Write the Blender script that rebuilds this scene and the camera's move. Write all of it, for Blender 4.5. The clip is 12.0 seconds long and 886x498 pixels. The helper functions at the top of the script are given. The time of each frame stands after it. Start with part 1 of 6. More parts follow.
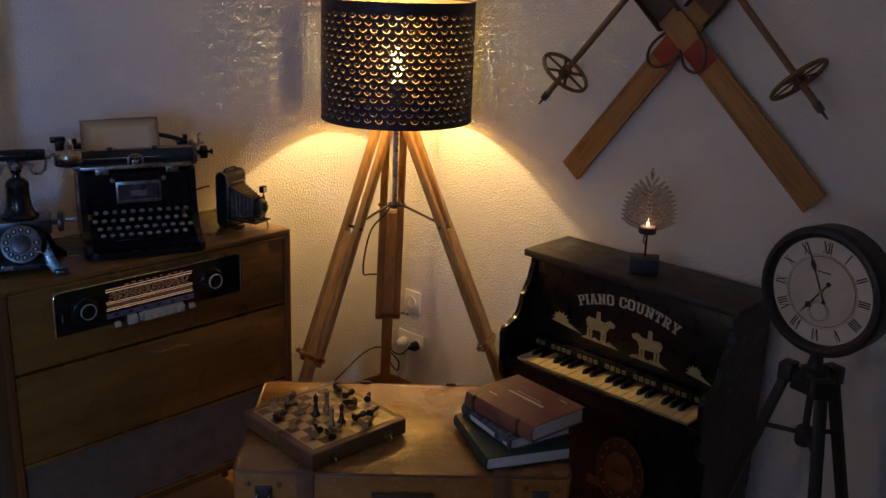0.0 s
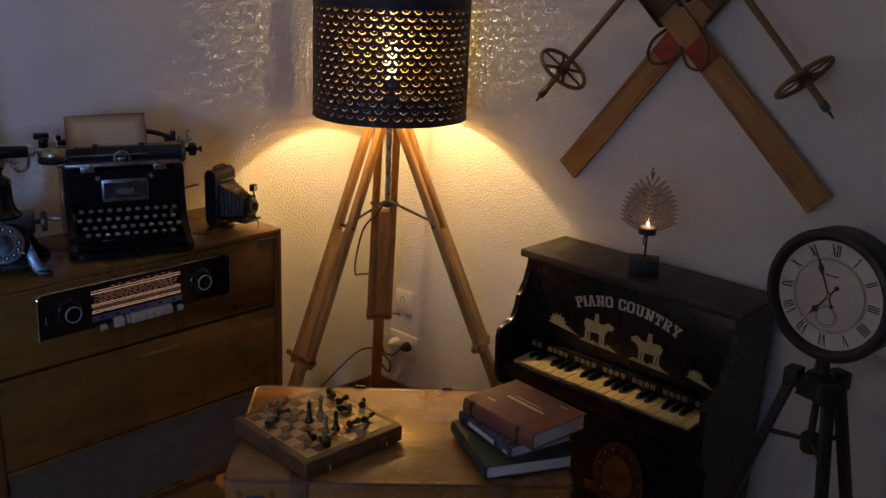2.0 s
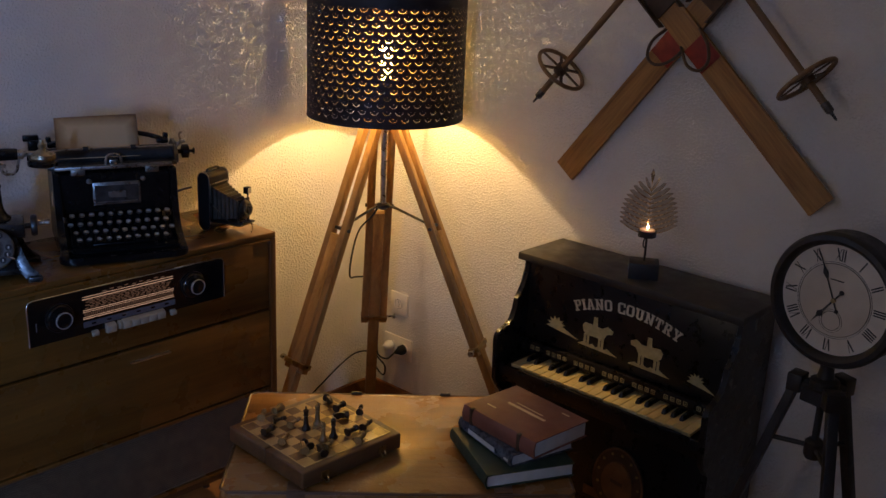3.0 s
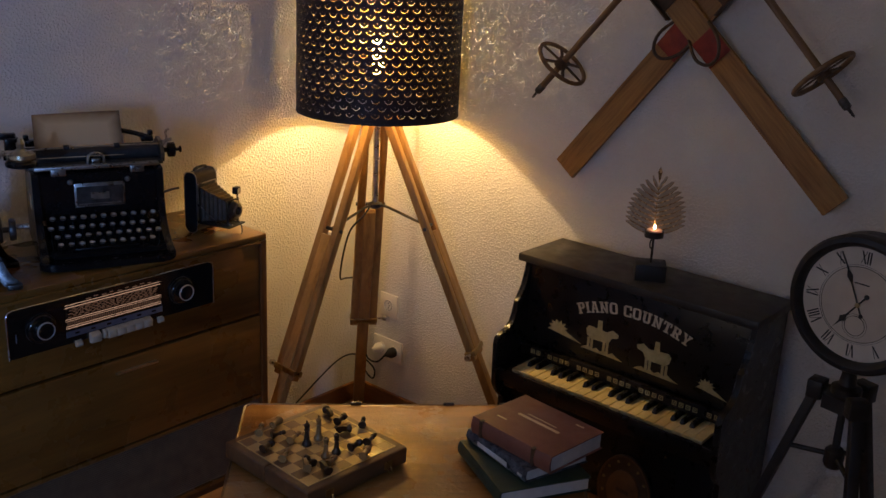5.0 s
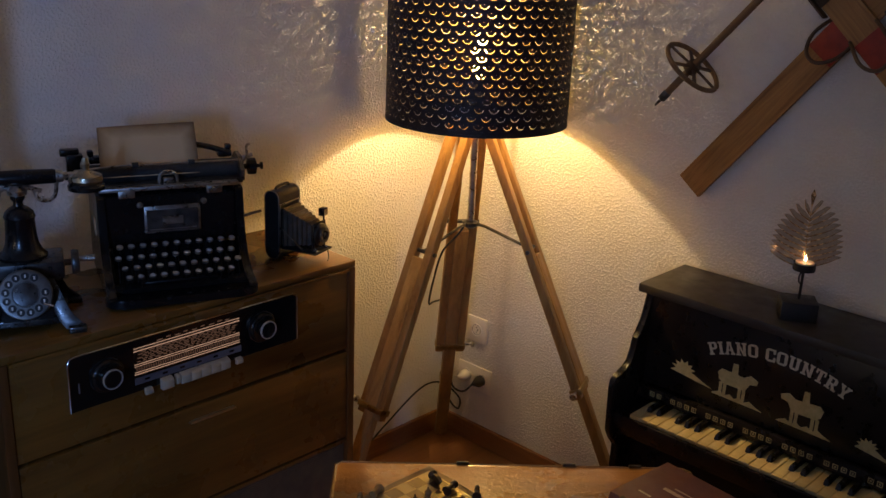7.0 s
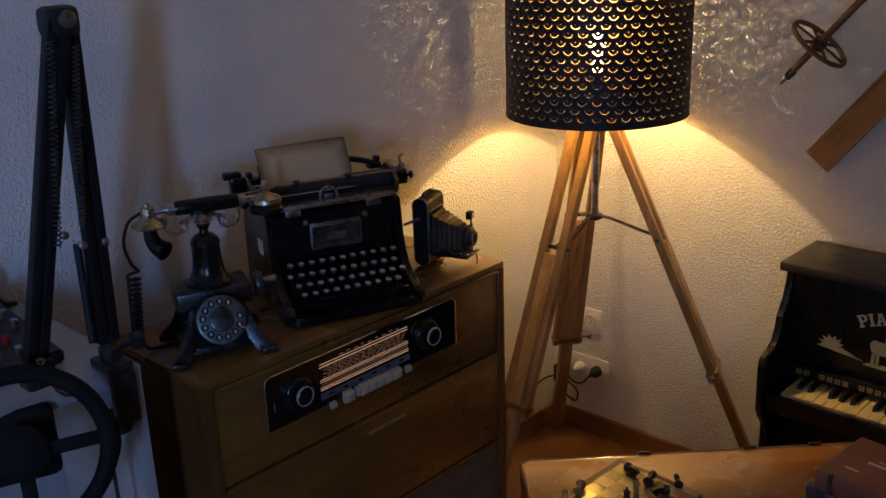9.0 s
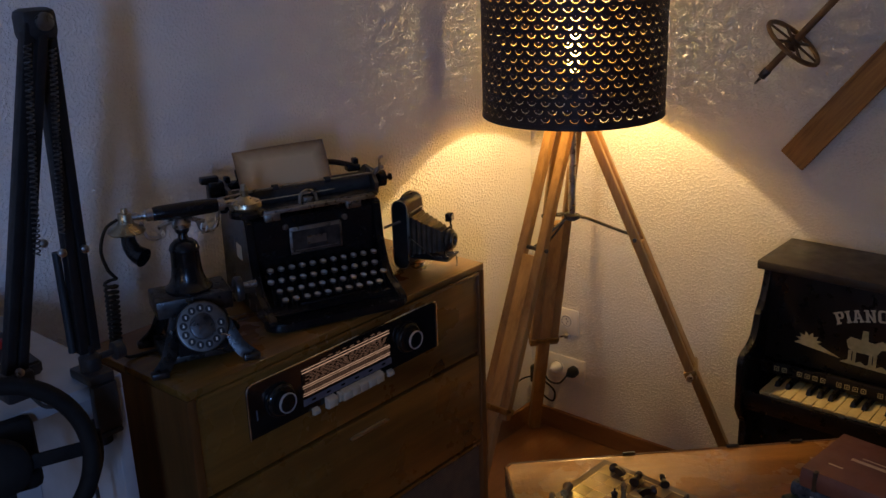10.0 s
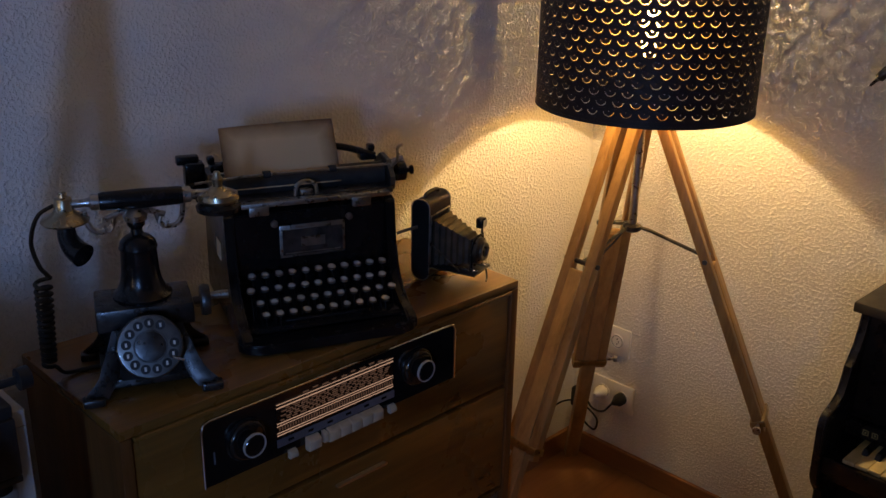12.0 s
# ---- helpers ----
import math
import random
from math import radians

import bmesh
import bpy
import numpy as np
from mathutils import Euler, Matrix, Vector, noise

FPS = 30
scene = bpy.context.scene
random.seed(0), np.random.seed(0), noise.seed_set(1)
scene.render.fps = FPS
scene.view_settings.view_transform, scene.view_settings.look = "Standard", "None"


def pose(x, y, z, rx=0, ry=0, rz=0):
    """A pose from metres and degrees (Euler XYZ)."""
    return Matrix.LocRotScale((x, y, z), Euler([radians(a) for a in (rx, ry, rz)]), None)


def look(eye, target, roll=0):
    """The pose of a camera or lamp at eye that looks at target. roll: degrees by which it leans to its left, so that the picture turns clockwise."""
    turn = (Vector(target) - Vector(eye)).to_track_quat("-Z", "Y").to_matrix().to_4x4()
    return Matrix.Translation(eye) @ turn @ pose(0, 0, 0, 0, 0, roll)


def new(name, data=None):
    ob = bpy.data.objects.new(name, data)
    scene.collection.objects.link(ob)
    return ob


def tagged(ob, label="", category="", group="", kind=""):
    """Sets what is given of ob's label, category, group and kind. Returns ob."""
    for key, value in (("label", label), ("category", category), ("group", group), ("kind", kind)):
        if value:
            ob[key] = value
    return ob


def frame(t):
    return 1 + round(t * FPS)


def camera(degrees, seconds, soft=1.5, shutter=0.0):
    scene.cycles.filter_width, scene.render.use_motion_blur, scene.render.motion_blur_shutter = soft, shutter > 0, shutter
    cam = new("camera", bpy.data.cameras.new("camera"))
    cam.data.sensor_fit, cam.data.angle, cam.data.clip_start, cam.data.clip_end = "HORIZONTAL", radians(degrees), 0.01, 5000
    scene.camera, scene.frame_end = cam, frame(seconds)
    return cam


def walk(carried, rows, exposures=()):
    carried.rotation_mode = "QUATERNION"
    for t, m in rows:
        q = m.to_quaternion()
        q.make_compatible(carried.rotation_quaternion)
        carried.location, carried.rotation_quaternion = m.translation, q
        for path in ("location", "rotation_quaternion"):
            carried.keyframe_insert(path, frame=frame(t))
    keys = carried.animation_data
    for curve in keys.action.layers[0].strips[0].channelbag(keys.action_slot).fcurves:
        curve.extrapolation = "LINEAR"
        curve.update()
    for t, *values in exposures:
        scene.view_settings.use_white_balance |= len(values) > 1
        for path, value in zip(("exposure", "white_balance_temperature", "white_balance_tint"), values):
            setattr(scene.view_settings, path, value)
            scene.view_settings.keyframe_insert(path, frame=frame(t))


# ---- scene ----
cam = camera(49.1, 12.0)
PATH = [
    (0, (-2.317, -2.493, 1.594), (-0.934, -1.171, 1.011), 2.0),
    (0.5, (-2.314, -2.488, 1.595), (-0.929, -1.168, 1.012), 2.1),
    (1, (-2.306, -2.472, 1.591), (-0.917, -1.158, 1.006), 2.2),
    (1.5, (-2.299, -2.451, 1.589), (-0.903, -1.145, 1.002), 2.4),
    (2, (-2.29, -2.429, 1.588), (-0.888, -1.132, 0.997), 2.4),
    (2.5, (-2.284, -2.411, 1.59), (-0.876, -1.12, 0.996), 2.4),
    (3, (-2.276, -2.388, 1.589), (-0.859, -1.107, 0.995), 2.5),
    (5, (-2.252, -2.259, 1.578), (-0.794, -1.031, 0.972), 2.8),
    (5.5, (-2.247, -2.231, 1.582), (-0.782, -1.013, 0.974), 2.9),
    (6, (-2.216, -2.175, 1.58), (-0.76, -0.946, 0.97), 2.9),
    (6.5, (-2.166, -2.044, 1.572), (-0.734, -0.792, 0.955), 2.8),
    (7, (-2.114, -1.943, 1.567), (-0.725, -0.65, 0.936), 2.5),
    (7.5, (-2.128, -1.908, 1.571), (-0.796, -0.563, 0.924), 1.8),
    (7.7, (-2.156, -1.889, 1.571), (-0.837, -0.53, 0.928), 1.4),
    (9.3, (-2.354, -1.704, 1.584), (-0.966, -0.414, 0.944), -2.5),
    (9.5, (-2.356, -1.7, 1.586), (-0.961, -0.417, 0.946), -2.4),
    (10, (-2.349, -1.688, 1.581), (-0.923, -0.44, 0.939), -2.0),
    (10.5, (-2.33, -1.662, 1.569), (-0.883, -0.444, 0.92), -1.5),
    (11, (-2.285, -1.618, 1.557), (-0.846, -0.397, 0.897), -0.9),
    (11.5, (-2.167, -1.564, 1.553), (-0.76, -0.314, 0.874), 0.8),
    (12, (-2.028, -1.49, 1.532), (-0.705, -0.162, 0.834), 1.2),
]
walk(cam, [(t, look(eye, target, roll)) for t, eye, target, roll in PATH], [(0, -0.08), (5.5, -0.08), (7.5, -0.17), (9.5, -0.22), (12, -0.30)])

# ==== world and light ====
world = bpy.data.worlds.new("evening")
scene.world = world
world.use_nodes = True
wn = world.node_tree.nodes["Background"]
wn.inputs[0].default_value, wn.inputs[1].default_value = (0.35, 0.5, 0.9, 1), 0.008

ROOM_X, ROOM_Y, ROOM_H = -4.4, -2.85, 2.45      # far walls and ceiling height
AX, AY = -0.292, -0.341                        # axis of the floor lamp
WIN = (-4.20, -3.80, 1.15, 1.95)               # window in the south wall: x from, x to, z from, z to

sky_lamp = bpy.data.lights.new("window_light", "AREA")
sky_lamp.shape, sky_lamp.size, sky_lamp.size_y = "RECTANGLE", WIN[1] - WIN[0], WIN[3] - WIN[2]
sky_lamp.energy, sky_lamp.color = 88.0, (0.22, 0.43, 1.0)
sky_ob = new("window_light", sky_lamp)
sky_ob.matrix_world = look(((WIN[0] + WIN[1]) / 2, ROOM_Y - 0.17, (WIN[2] + WIN[3]) / 2), ((WIN[0] + WIN[1]) / 2, 0, (WIN[2] + WIN[3]) / 2))

WIN_W = (-1.40, -1.00, 0.95, 1.55)             # lit opening in the west wall: y from, y to, z from, z to
room_lamp = bpy.data.lights.new("next_room_light", "AREA")
room_lamp.shape, room_lamp.size, room_lamp.size_y = "RECTANGLE", WIN_W[1] - WIN_W[0], WIN_W[3] - WIN_W[2]
room_lamp.energy, room_lamp.color = 5.6, (1.0, 0.76, 0.52)
room_ob = new("next_room_light", room_lamp)
room_ob.matrix_world = look((ROOM_X - 0.05, (WIN_W[0] + WIN_W[1]) / 2, (WIN_W[2] + WIN_W[3]) / 2), (0, (WIN_W[0] + WIN_W[1]) / 2, (WIN_W[2] + WIN_W[3]) / 2))

BULB = 11000.0                                   # glow of the lamp's bulb


# ==== materials ====
def node_mat(name, base, rough=0.5, metal=0.0, spec=0.5):
    m = bpy.data.materials.new(name)
    m.use_nodes = True
    b = m.node_tree.nodes["Principled BSDF"]
    b.inputs["Base Color"].default_value = (*base, 1)
    b.inputs["Roughness"].default_value = rough
    b.inputs["Metallic"].default_value = metal
    b.inputs["Specular IOR Level"].default_value = spec
    return m, m.node_tree.nodes, m.node_tree.links, b


def coords(nodes, links, scale=(1, 1, 1), rot=(0, 0, 0), kind="Object"):
    tc, mp = nodes.new("ShaderNodeTexCoord"), nodes.new("ShaderNodeMapping")
    links.new(tc.outputs[kind], mp.inputs[0])
    mp.inputs["Scale"].default_value, mp.inputs["Rotation"].default_value = scale, rot
    return mp.outputs[0]


def noise_node(nodes, links, vec, scale, detail=4, rough=0.55, distort=0.0):
    n = nodes.new("ShaderNodeTexNoise")
    links.new(vec, n.inputs["Vector"])
    n.inputs["Scale"].default_value, n.inputs["Detail"].default_value = scale, detail
    n.inputs["Roughness"].default_value, n.inputs["Distortion"].default_value = rough, distort
    return n.outputs["Fac"]


def ramp(nodes, links, fac, stops):
    r = nodes.new("ShaderNodeValToRGB")
    links.new(fac, r.inputs[0])
    e = r.color_ramp.elements
    while len(e) < len(stops):
        e.new(0.5)
    for el, (p, c) in zip(e, stops):
        el.position, el.color = p, (*c, 1) if len(c) == 3 else c
    return r.outputs[0]


def add_bump(nodes, links, b, fac, strength, dist):
    bp = nodes.new("ShaderNodeBump")
    bp.inputs["Strength"].default_value, bp.inputs["Distance"].default_value = strength, dist
    links.new(fac, bp.inputs["Height"])
    if b.inputs["Normal"].is_linked:
        links.new(b.inputs["Normal"].links[0].from_socket, bp.inputs["Normal"])
    links.new(bp.outputs[0], b.inputs["Normal"])


def worn(name, dark, light, rough=(0.3, 0.5), metal=0.0, scale=18, fine=220, bump=0.15, spec=0.5):
    """A surface with blotches, fine grain and uneven gloss."""
    m, n, l, b = node_mat(name, light, rough[0], metal, spec)
    v = coords(n, l)
    big = noise_node(n, l, v, scale, 5)
    l.new(ramp(n, l, big, [(0.3, dark), (0.7, light)]), b.inputs["Base Color"])
    sm = noise_node(n, l, v, fine, 3)
    l.new(ramp(n, l, noise_node(n, l, v, scale * 2.3, 4), [(0.3, (rough[0],) * 3), (0.7, (rough[1],) * 3)]), b.inputs["Roughness"])
    add_bump(n, l, b, sm, bump, 0.0006)
    return m


def wood(name, dark, light, axis=0, rough=(0.3, 0.45), grain=16, bump=0.12, coat=0.0, rot=(0, 0, 0)):
    """Wood with the grain along one axis of the object."""
    m, n, l, b = node_mat(name, light, rough[0])
    sc = [grain, grain, grain]
    sc[axis] = grain * 0.07
    v = coords(n, l, sc, rot)
    base = noise_node(n, l, v, 1.0, 6, 0.6, 1.2)
    fine = noise_node(n, l, coords(n, l, [c * 9 for c in sc], rot), 1.0, 3, 0.6, 0.2)
    mix = n.new("ShaderNodeMath")
    mix.operation = "MULTIPLY_ADD"
    l.new(fine, mix.inputs[0])
    mix.inputs[1].default_value = 0.35
    l.new(base, mix.inputs[2])
    l.new(ramp(n, l, mix.outputs[0], [(0.42, dark), (0.60, [(a + c) / 2 for a, c in zip(dark, light)]), (0.82, light)]), b.inputs["Base Color"])
    l.new(ramp(n, l, noise_node(n, l, coords(n, l), 9, 4), [(0.3, (rough[0],) * 3), (0.7, (rough[1],) * 3)]), b.inputs["Roughness"])
    add_bump(n, l, b, fine, bump, 0.0005)
    b.inputs["Coat Weight"].default_value = coat
    b.inputs["Coat Roughness"].default_value = 0.12
    return m


def glow(name, color, strength, base=None):
    m, n, l, b = node_mat(name, base or color, 0.4)
    b.inputs["Emission Color"].default_value = (*color, 1)
    b.inputs["Emission Strength"].default_value = strength
    return m


def plaster(name):
    """White rolled plaster with raised grains."""
    m, n, l, b = node_mat(name, (0.76, 0.745, 0.72), 0.85, 0, 0.25)
    v = coords(n, l)
    l.new(ramp(n, l, noise_node(n, l, v, 3.2, 5), [(0.3, (0.70, 0.685, 0.66)), (0.7, (0.79, 0.775, 0.75))]), b.inputs["Base Color"])
    grain = ramp(n, l, noise_node(n, l, v, 145, 2, 0.5), [(0.46, (0, 0, 0)), (0.68, (1, 1, 1))])
    add_bump(n, l, b, grain, 0.75, 0.0026)
    add_bump(n, l, b, noise_node(n, l, v, 26, 4), 0.12, 0.005)
    return m


M_WALL = plaster("white_plaster")
# ceiling is out of view; its paleness is set to reflect lamp light downwards
M_CEIL = worn("pale_bounce_ceiling", (0.52, 0.49, 0.45), (0.60, 0.57, 0.53), (0.8, 0.9), 0, 5, 120, 0.3)
# far walls are never in view; dark tone only lowers bounced fill light
M_FARWALL_DIM = worn("dim_unseen_wall", (0.20, 0.18, 0.16), (0.26, 0.24, 0.21), (0.8, 0.9), 0, 4, 120, 0.2)
M_FLOOR = wood("laminate_floor", (0.22, 0.095, 0.033), (0.36, 0.17, 0.06), 0, (0.35, 0.5), 9, 0.1, rot=(0, 0, radians(45)))
M_SKIRT = wood("skirting_wood", (0.17, 0.07, 0.022), (0.30, 0.135, 0.045), 0, (0.4, 0.55), 12)
M_SKIRT_Y = wood("skirting_wood_across", (0.17, 0.07, 0.022), (0.30, 0.135, 0.045), 1, (0.4, 0.55), 12)
M_WALNUT = wood("walnut_veneer", (0.070, 0.027, 0.005), (0.215, 0.098, 0.019), 0, (0.22, 0.36), 11, 0.06, 0.25)
M_WALNUT_V = wood("walnut_veneer_upright", (0.070, 0.025, 0.007), (0.19, 0.077, 0.02), 2, (0.28, 0.42), 11, 0.06, 0.25)
M_WALNUT_DK = wood("dark_walnut_edge", (0.045, 0.018, 0.006), (0.10, 0.045, 0.015), 0, (0.35, 0.5), 14)
M_PINE = wood("oiled_tripod_wood", (0.23, 0.118, 0.034), (0.47, 0.27, 0.085), 2, (0.38, 0.52), 17, 0.1)
M_BLACK = worn("black_lacquer", (0.008, 0.007, 0.007), (0.014, 0.012, 0.012), (0.22, 0.4), 0, 14, 260, 0.06, 0.38)
M_BLACKMAT = worn("black_enamel_dull", (0.010, 0.010, 0.011), (0.022, 0.022, 0.024), (0.35, 0.6), 0, 25, 300, 0.12)
M_ENAMEL = worn("black_machine_enamel", (0.004, 0.004, 0.005), (0.008, 0.008, 0.009), (0.16, 0.30), 0, 20, 300, 0.04, 0.4)
M_STEEL = worn("dull_steel", (0.30, 0.29, 0.27), (0.55, 0.53, 0.50), (0.22, 0.42), 1.0, 40, 300, 0.08)
M_DARKSTEEL = worn("dark_gunmetal", (0.06, 0.06, 0.062), (0.16, 0.16, 0.16), (0.25, 0.45), 0.9, 40, 300, 0.08)
M_SATIN = worn("satin_nickel", (0.72, 0.69, 0.64), (0.85, 0.82, 0.77), (0.28, 0.4), 1.0, 30, 300, 0.02)
M_PEWTER = worn("dark_pewter", (0.045, 0.045, 0.046), (0.12, 0.12, 0.12), (0.22, 0.40), 0.9, 40, 300, 0.1)
M_CHROME = worn("chrome", (0.70, 0.70, 0.70), (0.82, 0.82, 0.82), (0.08, 0.18), 1.0, 30, 300, 0.02)
M_BRASS = worn("aged_brass", (0.27, 0.19, 0.085), (0.48, 0.36, 0.18), (0.25, 0.45), 1.0, 35, 300, 0.06)
M_PALEBRASS = worn("tarnished_pale_brass", (0.30, 0.25, 0.16), (0.55, 0.48, 0.34), (0.22, 0.40), 1.0, 35, 300, 0.06)
M_SHADE = worn("black_lampshade", (0.010, 0.009, 0.012), (0.020, 0.018, 0.024), (0.5, 0.65), 0, 12, 300, 0.1)
M_SHADE_IN = worn("gold_lampshade_lining", (0.27, 0.205, 0.12), (0.34, 0.265, 0.16), (0.35, 0.45), 0.5, 12, 300, 0.05)
M_BULB = glow("bulb_glow", (1.0, 0.70, 0.35), BULB)
M_WHITEPL = worn("white_plastic", (0.76, 0.73, 0.66), (0.83, 0.80, 0.73), (0.30, 0.40), 0, 20, 200, 0.03)
M_KEYGREY = worn("yellowed_key_plastic", (0.42, 0.36, 0.26), (0.54, 0.47, 0.35), (0.3, 0.45), 0, 30, 200, 0.05)
M_RING = worn("polished_ring", (0.62, 0.59, 0.54), (0.78, 0.75, 0.69), (0.32, 0.46), 0.4, 30, 300, 0.02)
M_RIB = worn("brown_grille_rib", (0.13, 0.085, 0.05), (0.20, 0.135, 0.08), (0.5, 0.65), 0, 30, 200, 0.1)
M_RUBBER = worn("black_rubber", (0.012, 0.012, 0.012), (0.026, 0.026, 0.026), (0.5, 0.7), 0, 40, 300, 0.1)


# ==== mesh helpers ====
def thing(name, m, label, category, group=""):
    """An empty at the base of a thing, at the pose m."""
    ob = new(name)
    ob.empty_display_size = 0.05
    ob.matrix_basis = m
    return tagged(ob, label, category, group)


def finish(bm, material, name, smooth=True):
    bmesh.ops.recalc_face_normals(bm, faces=bm.faces)
    me = bpy.data.meshes.new(name)
    bm.to_mesh(me)
    bm.free()
    for mt in (material if isinstance(material, (list, tuple)) else [material]):
        me.materials.append(mt)
    if smooth:
        me.shade_smooth()
        me.set_sharp_from_angle(angle=radians(38))
    return me


def part(name, bm, material, parent, label="", smooth=True):
    ob = new(name, finish(bm, material, name, smooth))
    ob.parent = parent
    if label:
        ob["label"] = label
    return ob


def share(ob, m, parent=None):
    """Another piece on the same mesh."""
    o = new(ob.name.split(".")[0], ob.data)
    o.parent, o.matrix_basis = parent or ob.parent, m
    if "label" in ob:
        o["label"] = ob["label"]
    return o


def setting(name, bm, material, label, category, smooth=False):
    return tagged(new(name, finish(bm, material, name, smooth)), label, category, kind="structure")


def B():
    return bmesh.new()


def box(bm, x0, x1, y0, y1, z0, z1, bevel=0.0, m=None, seg=2):
    r = bmesh.ops.create_cube(bm, size=1)
    vs = r["verts"]
    for v in vs:
        v.co = Vector(((x0 + x1) / 2 + v.co.x * (x1 - x0), (y0 + y1) / 2 + v.co.y * (y1 - y0), (z0 + z1) / 2 + v.co.z * (z1 - z0)))
    if bevel:
        es = list({e for v in vs for e in v.link_edges})
        g = bmesh.ops.bevel(bm, geom=es, offset=bevel, segments=seg, profile=0.5, affect="EDGES")
        vs = list({v for f in g["faces"] for v in f.verts} | {v for v in vs if v.is_valid})
    if m is not None:
        bmesh.ops.transform(bm, matrix=m, verts=vs)
    return vs


def frame_to(p0, p1, up=(0, 0, 1)):
    """A pose at p0 whose z axis runs to p1."""
    p0, p1 = Vector(p0), Vector(p1)
    z = (p1 - p0).normalized()
    x = Vector(up).cross(z)
    x = Vector((1, 0, 0)) if x.length < 1e-4 else x.normalized()
    y = z.cross(x)
    m = Matrix((x, y, z)).transposed().to_4x4()
    m.translation = p0
    return m


def rod(bm, p0, p1, r0, r1=None, n=14, up=(0, 0, 1)):
    r1 = r0 if r1 is None else r1
    m = frame_to(p0, p1, up)
    h = (Vector(p1) - Vector(p0)).length
    lathe(bm, [(r0, 0), (r1, h)], n, m)


def bar(bm, p0, p1, w, d, up=(0, 0, 1), bevel=0.0):
    """A beam of section w x d; d lies along up's plane."""
    m = frame_to(p0, p1, up)
    h = (Vector(p1) - Vector(p0)).length
    box(bm, -w / 2, w / 2, -d / 2, d / 2, 0, h, bevel, m)


def lathe(bm, prof, n=24, m=None, close=True):
    """Turns a profile of (radius, height) about z."""
    m = m or Matrix()
    rings = []
    for r, z in prof:
        if r < 1e-6:
            rings.append([bm.verts.new(m @ Vector((0, 0, z)))])
        else:
            rings.append([bm.verts.new(m @ Vector((r * math.cos(2 * math.pi * i / n), r * math.sin(2 * math.pi * i / n), z))) for i in range(n)])
    for a, b in zip(rings, rings[1:]):
        for i in range(n):
            j = (i + 1) % n
            q = [a[i % len(a)], a[j % len(a)], b[j % len(b)], b[i % len(b)]]
            q = [v for k, v in enumerate(q) if v not in q[:k]]
            if len(q) > 2:
                bm.faces.new(q)
    if close:
        for r in (rings[0], rings[-1]):
            if len(r) > 2:
                bm.faces.new(r)


def tube(bm, pts, r, n=8, closed=False, taper=None):
    """A round tube along points."""
    pts = [Vector(p) for p in pts]
    k = len(pts)
    rings, prev = [], None
    for i, p in enumerate(pts):
        a = pts[(i - 1) % k] if closed or i else p
        b = pts[(i + 1) % k] if closed or i < k - 1 else p
        t = (b - a).normalized()
        if prev is None:
            x = t.cross(Vector((0.3, 0.2, 1))).normalized()
        else:
            x = (prev - t * prev.dot(t)).normalized()
        prev = x
        y = t.cross(x)
        rr = r * (taper(i / (k - 1)) if taper else 1)
        rings.append([bm.verts.new(p + x * rr * math.cos(2 * math.pi * j / n) + y * rr * math.sin(2 * math.pi * j / n)) for j in range(n)])
    for a, b in list(zip(rings, rings[1:])) + ([(rings[-1], rings[0])] if closed else []):
        for j in range(n):
            bm.faces.new([a[j], a[(j + 1) % n], b[(j + 1) % n], b[j]])
    if not closed:
        bm.faces.new(rings[0])
        bm.faces.new(rings[-1])


def curve_pts(ctrl, n=24):
    """A smooth line through control points."""
    c = [Vector(p) for p in ctrl]
    c = [2 * c[0] - c[1]] + c + [2 * c[-1] - c[-2]]
    out = []
    seg = len(c) - 3
    for i in range(n + 1):
        u = i / n * seg
        k = min(int(u), seg - 1)
        u -= k
        p0, p1, p2, p3 = c[k:k + 4]
        out.append(0.5 * (2 * p1 + (p2 - p0) * u + (2 * p0 - 5 * p1 + 4 * p2 - p3) * u * u + (3 * p1 - p0 - 3 * p2 + p3) * u ** 3))
    return out


def prism(bm, poly, d0, d1, m=None):
    """A plate: an outline in x, y, between two heights z."""
    m = m or Matrix()
    lo = [bm.verts.new(m @ Vector((x, y, d0))) for x, y in poly]
    hi = [bm.verts.new(m @ Vector((x, y, d1))) for x, y in poly]
    bm.faces.new(lo)
    bm.faces.new(hi)
    k = len(poly)
    for i in range(k):
        bm.faces.new([lo[i], lo[(i + 1) % k], hi[(i + 1) % k], hi[i]])


def ring(bm, ri, ro, z0, z1, n=32, m=None):
    lathe(bm, [(ri, z0), (ro, z0), (ro, z1), (ri, z1), (ri, z0)], n, m, close=False)


def circle(r, n, cx=0.0, cy=0.0, sy=1.0):
    return [(cx + r * math.cos(2 * math.pi * i / n), cy + sy * r * math.sin(2 * math.pi * i / n)) for i in range(n)]


TO_Y = Matrix.Rotation(radians(90), 4, "X")     # local z turns to -y: a thing that faces the front

# ==== the room ====
bm = B(); box(bm, ROOM_X - 0.2, 0.2, 0, 0.2, -0.1, ROOM_H)
setting("wall_north", bm, M_WALL, "white rough plaster wall behind the radio cabinet", "wall")
bm = B(); box(bm, 0, 0.2, ROOM_Y - 0.2, -0.0005, -0.1, ROOM_H)
setting("wall_east", bm, M_WALL, "white rough plaster wall with crossed skis", "wall")
# unseen west wall, added dark to hold back bounce
bm = B()
